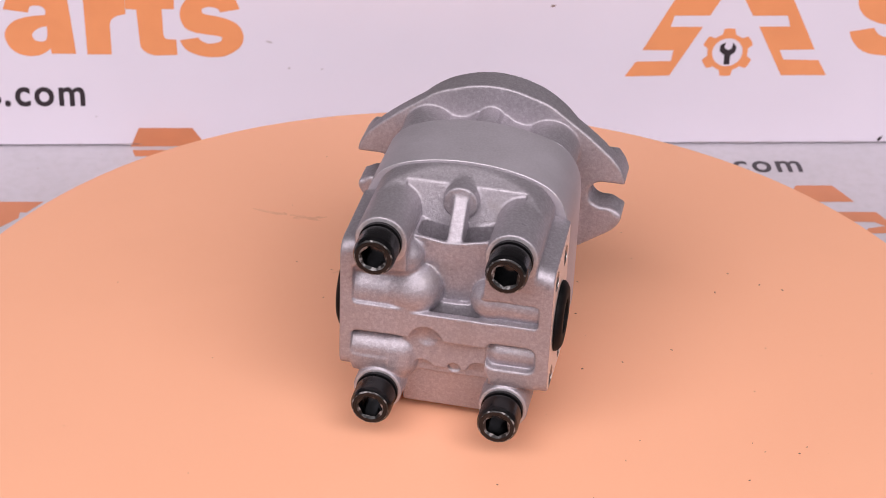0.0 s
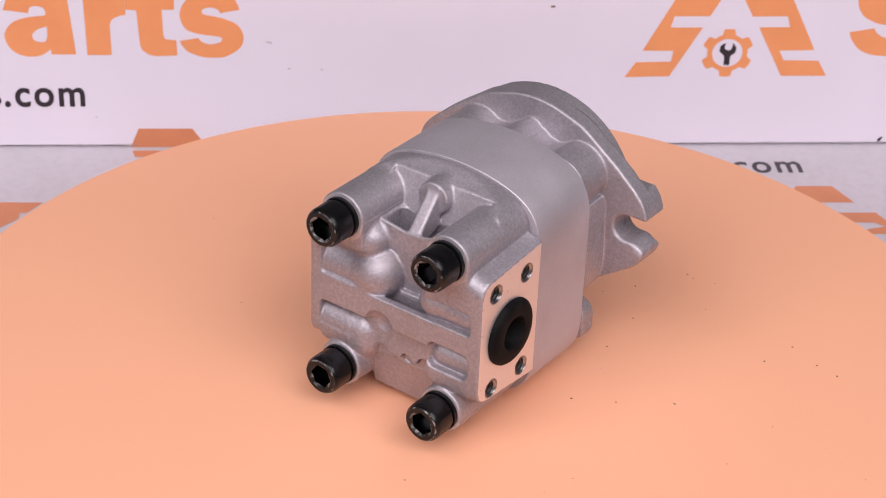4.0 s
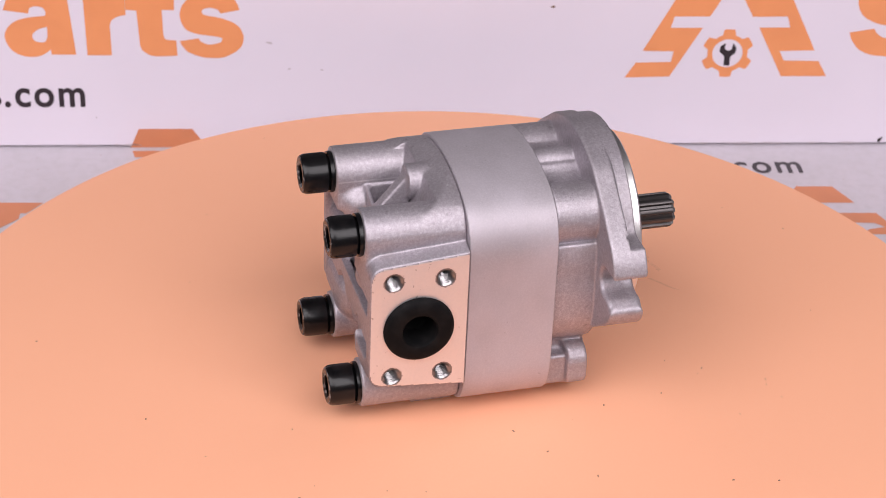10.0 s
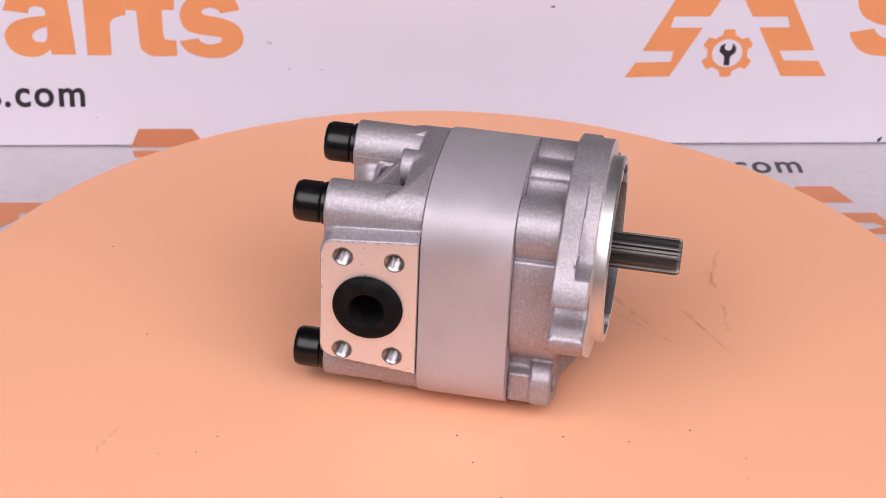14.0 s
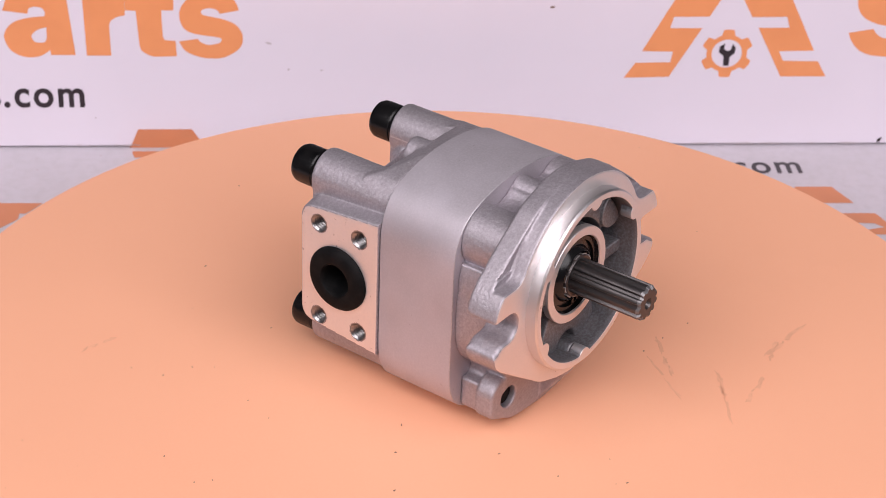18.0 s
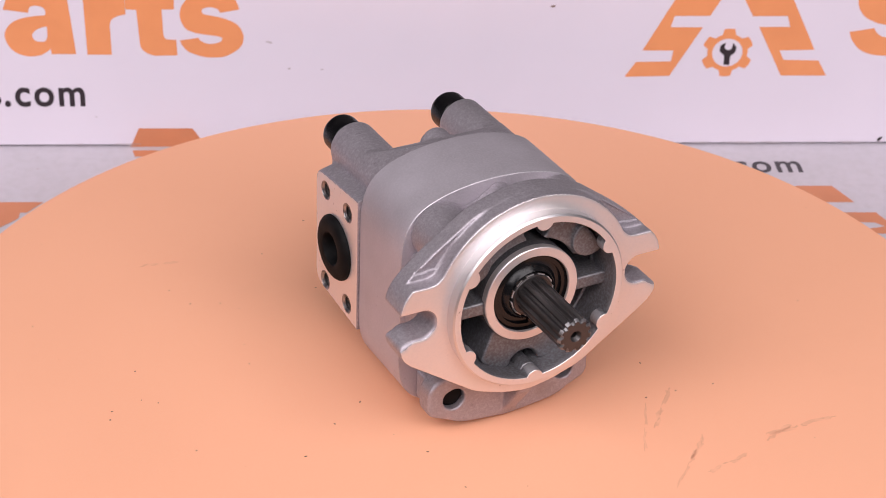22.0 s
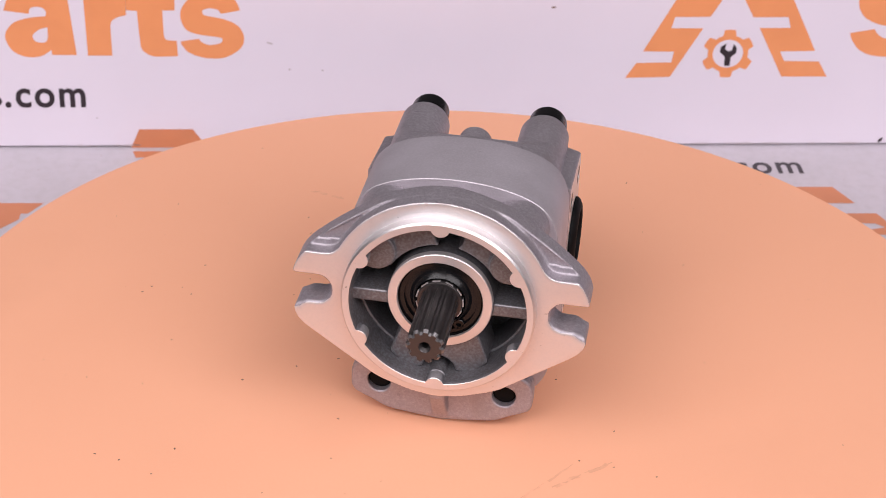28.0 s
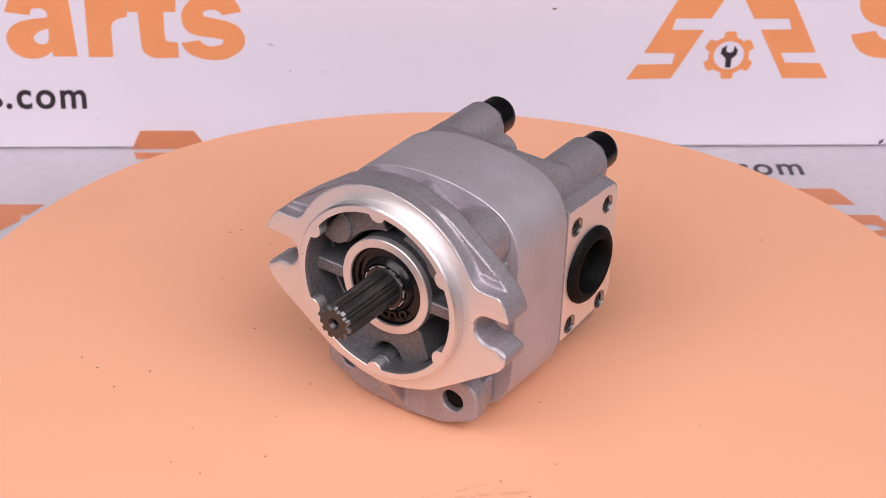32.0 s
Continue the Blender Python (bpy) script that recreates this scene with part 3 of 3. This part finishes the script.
def build_rear():
    g = Grid((-50, -59, -2), (50, -11, 114), 0.5)
    # back plate: the crown runs on behind the housing, its flanks pulled in to the bolt bosses
    crown = smax(housing(g, -0.9), abs(g.u) - 39.2, 9)
    d = smax(g.slab(crown, -29.6, -12.2, 0.7), g.plane((0, -0.463, 1.0), (0, -12.2, 111.2)), 0.8)
    d = smax(d, smin(-21 - g.v, 78 - g.w, 0), 0.6)
    # core of the cover, and the lower plate between the bosses
    d = smin(d, g.slab(g.rect(-20, 20, 36, 84, 3), -50, -12.2, 1.2), 1)
    low = smax(g.slab(g.rect(-19.5, 20, 4.0, 40, 1.5), -50, -12.2, 0.8), g.plane((0, -28, -7), (0, -41.2, 4.0)), 0.8)
    d = smin(d, low, 1)
    d = smin(d, g.slab(g.rect(-27, 27, 1.2, 20, 2), -31, -12.2, 0.6), 1)
    # port block: rounded towards the rear, a little wider towards the front
    side = abs(g.u - 0.4) - 45.9
    plan = smax(smax(g.plane((0.28, -0.09, 1), (46.3, -13, 89.6)), g.plane((-0.28, -0.04, 1), (-45.5, -13, 91.0)), 2), g.plane((0, -0.09, -1), (0, -13, 22.8)), 2)
    block = smax(smax(smax(plan, -55.3 - g.v, 7), side, 0.9), g.v + 12.4, 0)
    d = smin(d, block, 1.0)
    # recess between the upper bosses; its panel has a peaked top
    d = cut(d, g.slab(g.poly([(-8, 61), (11, 61), (17, 70), (17, 120), (-17, 120), (-17, 70)], 5), -70, -43.5, 0), 0.5)
    d = cut(d, smax(g.slab(g.poly([(-24, 83), (0, 88.5), (28, 84.0), (28, 120), (-24, 120)], 1), -70, -20, 0), g.plane((0, 1, -0.321), (0, -23, 106.3)), 0.6), 0.5)
    d = cut(d, g.box(-15.6, 16.4, -41.6, -28.4, 74, 120, 3.0), 1.0)
    d = cut(d, g.box(-15, 22, -70, -46.0, 59.4, 66, 0.6), 0.8)
    # slot behind the band, under the panel and the smaller passage
    d = cut(d, g.box(-13, 15, -51.6, -46.2, 50.5, 64, 0.8), 0.4)
    # upper bosses
    for s in (-1, 1):
        d = smin(d, g.rod(BOLT_U * s, BOLT_HI, 11.3, -55.6, -12.2, 0.7), 0.9)
        d = smin(d, g.slab(g.rect(25, 38.4, 78, 98, 3) if s > 0 else g.rect(-38.4, -31, 85, 98, 3), -55.4, -12.2, 0.7), 1)
    # upper left pocket with the swollen port passage; upper right pocket with the smaller one
    d = cut(d, g.box(-39.8, -5, -70, -43, 60.6, 79, 2), 1)
    bulge = smin(g.capsule((-60, -43.6, 63.0), (-16, -43.6, 64.6), 10.4), np.sqrt((g.u + 14.6) ** 2 + (g.v + 43.8) ** 2 + (g.w - 65.6) ** 2) - 12.2, 3)
    d = smin(d, smax(bulge, -39.6 - g.u, 1), 1.2)
    d = smin(d, g.capsule((-36, -46.2, 81), (-19.5, -45.6, 81.5), 8.2), 2.5)
    d = cut(d, g.box(14, 40.6, -70, -45.8, 59.6, 70.6, 1.8), 0.8)
    d = smin(d, smax(smin(g.capsule((18.0, -46.6, 66.0), (60, -46.6, 65.2), 7.3), np.sqrt((g.u - 18.4) ** 2 + (g.v + 46.6) ** 2 + (g.w - 66.6) ** 2) - 8.2, 2), g.u - 40.2, 1), 1.0)
    # lower left: a groove under the band, then a cushion that runs down to the boss
    d = cut(d, g.box(-40.2, -18.5, -70, -44.5, 33.8, 46.4, 3), 0.8)
    cushion = smin(g.box(-70, -11.6, -54.6, -34, 22, 43.6, 8.6), g.capsule((-22, -44.6, 31), (BOLT_U * -0.96, -44, 18), 9.2), 3)
    d = smin(d, smax(cushion, -40.0 - g.u, 1), 1.0)
    # lower right: pocket with a round bar across, and the flat foot under it
    d = smin(d, smax(g.box(17.4, 44, -55.3, -36, 27, 52, 4), g.w - 50, 2), 0.8)
    d = cut(d, g.box(18.8, 40.2, -70, -48.5, 36.8, 49.2, 3.8), 1.2)
    d = smin(d, smax(g.capsule((24, -46.6, 42.0), (60, -46.6, 42.2), 6.6), g.u - 39.8, 1), 1.4)
    for s in (-1, 1):
        d = smin(d, g.rod(BOLT_U * s, BOLT_LO, 10.6, -55.6, -12.2, 0.7), 0.9)
    # middle panel just under the band, its scalloped lower edge with a half-round notch, and a shallow dish
    d = smin(d, g.box(-13, 19, -50.8, -40, 26, 48, 0.6), 0.6)
    d = cut(d, g.box(-24, 18.6, -70, -50.8, 20, 46.4, 1.0), 0.6)
    edge = smin(smin(g.box(-22, 17.5, -70, -48.0, -8, 30.0, 0.8), g.rod(-9.5, 28.2, 4.8, -70, -48.0), 2), g.rod(15.5, 30.0, 5.0, -70, -48.0), 2)
    d = cut(d, edge, 0.5)
    d = cut(d, g.rod(4.6, 30.4, 2.8, -70, -47.3), 0.5)
    d = cut(d, np.sqrt((g.u + 7.5) ** 2 + (g.v + 57.6) ** 2 + (g.w - 45) ** 2) - 8.0, 0.6)
    d = smin(d, smax(cushion, -40.0 - g.u, 1), 0.8)
    for s in (-1, 1):
        d = smin(d, g.rod(BOLT_U * s, BOLT_LO, 10.6, -55.6, -12.2, 0.7), 0.9)
    # boss and rib in the upper gap
    d = smin(d, g.rod(0.4, 100.6, 7.6, -29.6, -15, 0.9), 1.0)
    rib = smax(smax(abs(g.u - 0.9) - 3.3, g.plane((0, -0.757, 0.653), (0, -43.4, 89.0)), 1.6), np.maximum(-43.3 - g.v, 80 - g.w), 1)
    rib = smax(rib, np.maximum(g.v + 28.6, g.plane((0, 0.4, -0.9), (0, -40, 84))), 0)
    d = smin(d, rib, 1.4)
    d = cut(d, g.capsule((5.6, -30.5, 106), (6.8, -30.5, 97), 1.3), 0.6)
    # tapped holes and ports
    for s, v, w, a, b in PORTS:
        for dv in (-a, a):
            for dw in (-b, b):
                d = cut(d, g.rod_u(v + dv, w + dw, 4.1, s * 24, s * 60), 0)
        d = cut(d, g.rod_u(v, w, 12.5 if s > 0 else 15.2, s * 24, s * 60), 0)
    near = lambda c: np.hypot(abs(c[:, 0]) - BOLT_U, np.minimum(abs(c[:, 2] - BOLT_HI), abs(c[:, 2] - BOLT_LO)))
    g.mesh("rear_cover", d, [CAST, MILLED, WORN_EDGE], lambda c, n: np.where((n[:, 1] < -0.9) & (c[:, 1] < -55.3) & (near(c) < 11.4), 2, (abs(n[:, 0]) > 0.97) & (abs(c[:, 0] - 0.4) > 45.4)), pump, "rough cast aluminium rear cover with milled port faces")


def build_front():
    g = Grid((-68, 26, -1), (68, 63, 124), 0.55)
    core = smin(smax(g.disc(0, S, 35.8), g.w - 106.0, 2), smax(g.disc(0, S, 42.0), g.w - S - 12, 1), 4)
    neck = g.slab(core, 27.2, 50, 0)
    for s in (-1, 1):
        neck = cut(neck, g.rod(15.4 * s, S + 41.4, 11.0, 20, 70), 0.8)
    d = neck
    d = smin(d, g.rod(0, S + 31.0, 6.4, 27.2, 50), 0.8)
    for s in (-1, 1):
        d = smin(d, g.rod(BOLT_U * s, BOLT_HI, 13.2, 27.2, 48, 0), 0.8)
    # foot with its two bolt bosses
    foot = smax(g.rect(-40.4, 40.4, -10, 28.4, 8), g.disc(0, 84, 83.2), 3)
    foot = g.slab(foot, 27.2, 46.8, 1.4)
    for s in (-1, 1):
        foot = cut(foot, g.box(min(s * 36.6, s * 60), max(s * 36.6, s * 60), 20, 37.2, 6, 50, 1), 2.2)
    foot = cut(foot, g.box(-60, 60, 20, 37.2, 24.0, 40, 1), 1.6)
    d = smin(d, foot, 2)
    d = smin(d, g.slab(g.rect(-30, 30, 4, 40, 9), 27.2, 46.2, 0), 3)
    # the neck runs straight down over the second gear
    d = smin(d, g.slab(g.rect(-42.8, 42.8, 27.0, S + 12, 24), 27.2, 47.5, 0), 2)
    # flange plate
    right = [(24, S - 43.2), (53, S - 24.0), (61.5, S - 17.6), (63.9, S - 10), (63.9, S + 8), (62.2, S + 13), (54.8, S + 21.4), (24, S + 43.4)]
    outline = smin(g.disc(0, S, 47.9), g.poly(right + [(-u, w) for u, w in right[::-1]], 4), 2)
    plate = np.maximum(g.slab(outline, 46.2, 70, 1.1), g.v - 61.5)
    d = smin(d, plate, 0.9)
    # milled face ends below the upper ear edges: cast shoulder and pocket there
    d = cut(d, g.slab(-smin(g.disc(0, S, 48.0), g.w - S - 17.4, 5), 55.2, 80, 0), 0.6)
    for s in (-1, 1):
        tri = [(54.2, S + 20.4), (33.8, S + 35.2), (44.3, S + 20.9)]
        tri = tri if s > 0 else [(-u, w) for u, w in tri[::-1]]
        d = cut(d, g.slab(g.poly(tri, 0.6), 54.4, 80, 0), 0)
        d = cut(d, g.box(min(s * 46.6, s * 80), max(s * 46.6, s * 80), 40, 70, S - 7.0, S + 5.8, 6.3), 2.0)
        d = cut(d, g.box(min(s * 59, s * 80), max(s * 59, s * 80), 40, 70, S - 9.0, S + 1, 4), 4.0)
        d = cut(d, g.rod(BOLT_U * s, BOLT_LO, 5.2, 20, 60), 0.5)
    # gusset from the foot up to the flange
    gusset = smax(abs(g.u) - 3.4, np.maximum(g.plane((0, 0.81, -0.59), (0, 47.4, 3.6)), g.w - 30), 1.2)
    d = smin(d, smax(gusset, np.maximum(40 - g.v, g.v - 60.6), 0.5), 1.5)
    # cavity behind the pilot ring
    d = cut(d, g.rod(0, S, 38.3, 48, 70), 0)
    d = cut(d, g.rod(0, S, 30.8, 38, 60), 0.6)
    d = cut(d, smax(g.rod(0, S, 36.8, 28.5, 60), g.w - S - 10, 0), 0.6)
    d = cut(d, smax(g.rod(0, S, 34.0, 28.5, 60), g.w - S - 16, 0), 0.6)
    inner = g.rod(0, S, 22.2, 28, 59.6, 0.3)
    inner = smin(inner, g.box(-39, 39, 30, 58.2, S - 5.7, S + 0.3, 0.6), 1.5)
    web = g.slab(g.poly([(-14, S - 10), (-21.5, S - 30.5), (-14, S - 36.6), (14, S - 36.6), (21.5, S - 30.5), (14, S - 10)], 2), 36, 57.4, 0.8)
    web = cut(web, g.rod(0, S - 37.5, 7.2, 36, 70), 1.5)
    crown = g.slab(g.poly([(28, S + 12), (31, S + 24), (14, S + 38), (-14, S + 38), (-31, S + 24), (-28, S + 12)], 4), 36, 57, 0.8)
    crown = cut(crown, g.rod(0, S, 25.0, 40, 70), 0.6)
    crown = cut(crown, g.rod(-2.5, S + 29.5, 6.0, 40, 70), 1.0)
    inner = smin(inner, smin(web, crown, 0), 2)
    for s in (-1, 1):
        inner = smin(inner, g.rod(28.2 * s, S + 19.6, 8.6, 36, 59.0, 0.8), 0.8)
    inner = smin(inner, g.rod(0, S - 38.6, 3.9, 40, 61, 0), 1)
    inner = np.maximum(inner, smin(smin(g.disc(0, S, 31.8), smax(g.disc(0, S, 36.5), 48.2 - g.v, 0), 0), smax(g.disc(0, S, 38.4), g.w - S, 0), 0))
    d = np.minimum(d, inner)
    d = cut(d, g.rod(0, S, 19.4, 48, 70), 0)
    # faces within the cavity get the darker cast: its shade is in the colour
    g.mesh("front_flange", d, [CAST, MILLED, SHADED_CAST], lambda c, n: np.where((n[:, 1] > 0.8) & (c[:, 1] > 61.2), 1, np.where((np.hypot(c[:, 0], c[:, 2] - S) < np.where(c[:, 1] > 46.8, 38.0, np.where(c[:, 2] > S + 9, 31.4, 37.4))) & (c[:, 1] > 27.5) & (c[:, 1] < 64), 2, 0)), pump, "cast aluminium mounting flange with milled face and two slots")


ALONG = Matrix.Rotation(radians(-90), 4, "X")   # z to +v
ACROSS = Matrix.Rotation(radians(90), 4, "Y")   # z to +u


def turned(name, rows, mat, u, w, parent=None, label="", steps=64, closed=False):
    """A turned part about an axis along v: rows of (radius, v), in millimetres."""
    bm = bmesh.new()
    lathe(bm, [(r * MM, v * MM) for r, v in rows], steps, Matrix.Translation((u * MM, 0, w * MM)) @ ALONG, closed)
    return part(name, bm, mat, parent or pump, label)


def build_pilot():
    """The turned ring that centres the flange, with six small lugs inside."""
    bm = bmesh.new()
    n, rings = 432, []
    for i in range(n):
        a = 2 * math.pi * i / n
        inner = 37.7
        for k in range(6):
            off = (a - radians(30 + 60 * k) + math.pi) % (2 * math.pi) - math.pi
            x = abs(off) * 38.4
            if x < 4:
                inner = min(inner, 38.6 - math.sqrt(16 - x * x) * 0.95)
        rows = [(37.7, 48), (37.7, 61.4), (inner, 61.6), (inner, 66.9), (inner + 0.25, 67.1), (40.5, 67.1), (41.27, 66.3), (41.27, 61.2)]
        c, s = math.cos(a), math.sin(a)
        rings.append([bm.verts.new((r * c * MM, v * MM, (S + r * s) * MM)) for r, v in rows])
    for i in range(n):
        a, b = rings[i], rings[(i + 1) % n]
        for j in range(len(a) - 1):
            f = bm.faces.new((a[j], b[j], b[j + 1], a[j + 1]))
            # inner wall in the darker cast, painting the shade behind the ring
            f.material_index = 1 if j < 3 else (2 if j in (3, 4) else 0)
    part("pilot_ring", bm, [TURNED, SHADED_CAST, MILLED], pump, "bright turned pilot ring with six lugs", 25)


def build_shaft():
    turned("shaft", [(0, 44), (9.6, 44), (9.6, 60.4), (9.2, 60.9), (0, 60.9)], SHAFT_STEEL, 0, S, label="dark steel drive shaft")
    shaft = pump.children[-1]
    bm = bmesh.new()
    teeth, out = 11, []
    for k in range(teeth):
        a = 2 * math.pi * (k + 0.3) / teeth
        t = 2 * math.pi / teeth
        for f, r in ((0.0, 6.75), (0.14, 6.75), (0.27, 7.95), (0.36, 8.1), (0.64, 8.1), (0.73, 7.95), (0.86, 6.75)):
            out.append((a + f * t, r))
    levels = [(60, 1.0), (94.4, 1.0), (95.8, 0.88)]
    loops = [[bm.verts.new((r * k * math.cos(a) * MM, v * MM, (S + r * k * math.sin(a)) * MM)) for a, r in out] for v, k in levels]
    n = len(out)
    for k, (a, b) in enumerate(zip(loops, loops[1:])):
        for i in range(n):
            bm.faces.new((a[i], a[(i + 1) % n], b[(i + 1) % n], b[i])).material_index = k
    rim = [bm.verts.new((2.6 * math.cos(a) * MM, 95.8 * MM, (S + 2.6 * math.sin(a)) * MM)) for a, r in out]
    hole = [bm.verts.new((1.5 * math.cos(a) * MM, 94.0 * MM, (S + 1.5 * math.sin(a)) * MM)) for a, r in out]
    pit = [bm.verts.new((1.5 * math.cos(a) * MM, 89.0 * MM, (S + 1.5 * math.sin(a)) * MM)) for a, r in out]
    for a, b in ((loops[-1], rim), (rim, hole), (hole, pit)):
        for i in range(n):
            bm.faces.new((a[i], a[(i + 1) % n], b[(i + 1) % n], b[i]))
    bm.faces.new(pit)
    part("spline", bm, [SHAFT_STEEL, TOOTH_EDGE], shaft, "eleven-tooth steel spline with centre hole", 30)
    turned("collar", [(8.6, 58.6), (9.5, 58.6), (9.7, 59.0), (9.7, 60.9), (9.4, 61.3), (8.6, 61.3)], SHAFT_STEEL, 0, S, shaft, "dark steel collar at the root of the spline", 64, True)
    # bright run-out of the teeth at the shoulder
    for k in range(teeth):
        a = 2 * math.pi * (k + 0.8) / teeth
        bm = bmesh.new()
        prism(bm, [(-1.5 * MM, 7.0 * MM), (1.5 * MM, 7.0 * MM), (1.7 * MM, 10.2 * MM), (-1.7 * MM, 10.2 * MM)], 60.7 * MM, 62.6 * MM, 0.25 * MM,
              Matrix.Translation((0, 0, S * MM)) @ ALONG @ Matrix.Rotation(a, 4, "Z"))
        part("spline_step", bm, SHOULDER, shaft)
    turned("oil_seal", [(18.15, 48), (18.15, 59.3), (17.9, 59.5), (17.4, 57.3), (15.4, 57.0), (13.2, 57.4), (11.6, 59.8), (11.0, 60.2), (10.6, 59.4), (9.9, 54.2), (9.9, 48)], SEAL_BLACK, 0, S, label="black rubber oil seal round the shaft")
    turned("seal_seat", [(18.2, 50), (18.2, 59.9), (18.5, 60.3), (22.1, 60.3), (22.4, 60.0), (22.4, 57)], MILLED, 0, S, label="milled seat ring round the seal", steps=96)
    turned("snap_ring", [(17.4, 57.5), (17.4, 58.3), (15.6, 58.3), (15.6, 57.5)], BLACK_STEEL, 0, S, label="black steel snap ring", closed=True)
    ring = pump.children[-1]
    for a in (236, 259):
        bm = bmesh.new()
        at = Matrix.Translation((14.6 * math.cos(radians(a)) * MM, 0, (S + 14.6 * math.sin(radians(a))) * MM)) @ ALONG
        lathe(bm, [(r * MM, v * MM) for r, v in ((1.1, 57.5), (2.4, 57.5), (2.5, 57.7), (2.5, 58.1), (2.3, 58.3), (1.1, 58.3))], 24, at, True)
        part("ear", bm, BLACK_STEEL, ring, "ear of the snap ring with plier hole")


def build_bolt(u, w, turn):
    """A socket-head cap screw with knurled head, on a split washer."""
    bm = bmesh.new()
    n, rings = 108, []
    rows = [(6.1, -50, 0), (6.1, -57.9, 0), (8.2, -57.9, 0), (8.9, -58.8, 0.5), (9.0, -59.4, 1), (9.0, -67.0, 1), (8.9, -68.2, 0.4), (8.2, -69.6, 0), (7.6, -70.0, 0), (6.0, -70.0, 0)]
    for i in range(n):
        a = 2 * math.pi * i / n
        k = 0.14 if i % 2 else 0.0
        hexa = 4.7 / math.cos((a + radians(turn)) % (math.pi / 3) - math.pi / 6)
        line = [(r - k * f, v) for r, v, f in rows] + [(hexa, -69.2), (hexa, -62.6)]
        rings.append([bm.verts.new((r * math.cos(a) * MM, v * MM, r * math.sin(a) * MM)) for r, v in line])
    for a, b in zip(rings, rings[1:] + rings[:1]):
        for j in range(len(a) - 1):
            f = bm.faces.new((a[j], a[j + 1], b[j + 1], b[j]))
            f.material_index = 1 if j in (7, 9) else (2 if j == 10 else 0)
    bm.faces.new([r[-1] for r in rings]).material_index = 2
    bmesh.ops.translate(bm, verts=bm.verts, vec=(u * MM, 0, w * MM))
    bolt = part("bolt", bm, [BLACK_STEEL, WORN_STEEL, SOCKET_STEEL], pump, "black oxide socket-head bolt with knurled head", 28)
    bm = bmesh.new()
    rings = []
    for i in range(61):
        a = radians(225 + turn * 0.4) + radians(352) * i / 60
        lift = 0.9 * (i / 60 - 0.5)
        rings.append([bm.verts.new(((u + r * math.cos(a)) * MM, (v + lift * 0.3) * MM, (w + r * math.sin(a)) * MM)) for r, v in ((6.3, -55.5), (9.2, -55.5), (9.35, -56.6), (9.2, -57.6), (6.3, -57.6))])
    for a, b in zip(rings, rings[1:]):
        for j in range(5):
            bm.faces.new((a[j], a[(j + 1) % 5], b[(j + 1) % 5], b[j]))
    bm.faces.new(rings[0]), bm.faces.new(rings[-1])
    part("spring_washer", bm, BLACK_STEEL, bolt, "black split spring washer", 30)
    if w < S:
        # bolt end brought near the surface, matt black to paint the hole's deep shade
        turned("bolt_tip", [(0, 44.6), (4.4, 44.6), (5.1, 43.8), (5.1, 27)], RUBBER, u, w, bolt, "black threaded end of the bolt, matt for the shade in its hole", 32)


def build_ports():
    for s, v, w, a, b in PORTS:
        big = 15.5 if s > 0 else 18.6
        face = 46.3 if s > 0 else -45.5
        flip = Matrix.Identity(4) if s > 0 else Matrix.Rotation(math.pi, 4, "Z")
        at = Matrix.Translation((face * MM, v * MM, w * MM)) @ flip @ ACROSS
        bm = bmesh.new()
        k, bore = big / 15.5, (7.5 if s > 0 else 10.6)
        lathe(bm, [(r * k * MM, z * MM) for r, z in ((0, -12), (bore - 0.1, -12), (bore, 2.4), (bore + 0.4, 3.1), (bore + 1.4, 3.4), (13.0, 3.2), (14.6, 2.2), (15.4, 1.2), (15.5, 0.15), (12.2, 0.15), (12.0, -9), (0, -12.5))], 72, at)
        part("port_plug", bm, RUBBER, pump, "black rubber transport plug in the port")
        for dv in (-a, a):
            for dw in (-b, b):
                bm = bmesh.new()
                rows = [(4.4, 0.05), (4.15, 0.05), (4.05, -0.2)]
                for i in range(12):
                    z = -0.4 - 1.5 * i
                    rows += [(3.15, z - 0.55), (3.15, z - 0.7), (4.05, z - 1.25), (4.05, z - 1.45)]
                rows += [(3.1, -18.8), (0, -21)]
                lathe(bm, [(r * MM, z * MM) for r, z in rows], 32, at @ Matrix.Translation((-dw * MM, s * dv * MM, 0)))
                part("threaded_hole", bm, THREAD, pump, "bright tapped hole", 20)


build_body()
build_rear()
build_front()
build_pilot()
build_shaft()
for k, (s, w) in enumerate(((-1, BOLT_HI), (1, BOLT_HI), (-1, BOLT_LO), (1, BOLT_LO))):
    build_bolt(BOLT_U * s, w, (13, 37, 5, 22)[k])
build_ports()


def top_pose(t, z):
    """Where the turning top stands at t seconds, its surface at height z."""
    a = dict(SPIN)[t]
    for (t0, n0, l0), (t1, n1, l1) in zip(WOBBLE, WOBBLE[1:]):
        if t0 <= t <= t1:
            f = (t - t0) / (t1 - t0)
            f = f * f * (3 - 2 * f)
            nod, lift = n0 + (n1 - n0) * f, l0 + (l1 - l0) * f
    return pose(*AXIS, z + lift * MM, nod, LEAN, 0) @ pose(0, 0, 0, 0, 0, a)


def motions():
    walk(disc_top, [(t, top_pose(t, -TABLE_Z)) for t, a in SPIN])
    walk(pump, [(t, top_pose(t, 0) @ PUMP_SET) for t, a in SPIN])


motions()
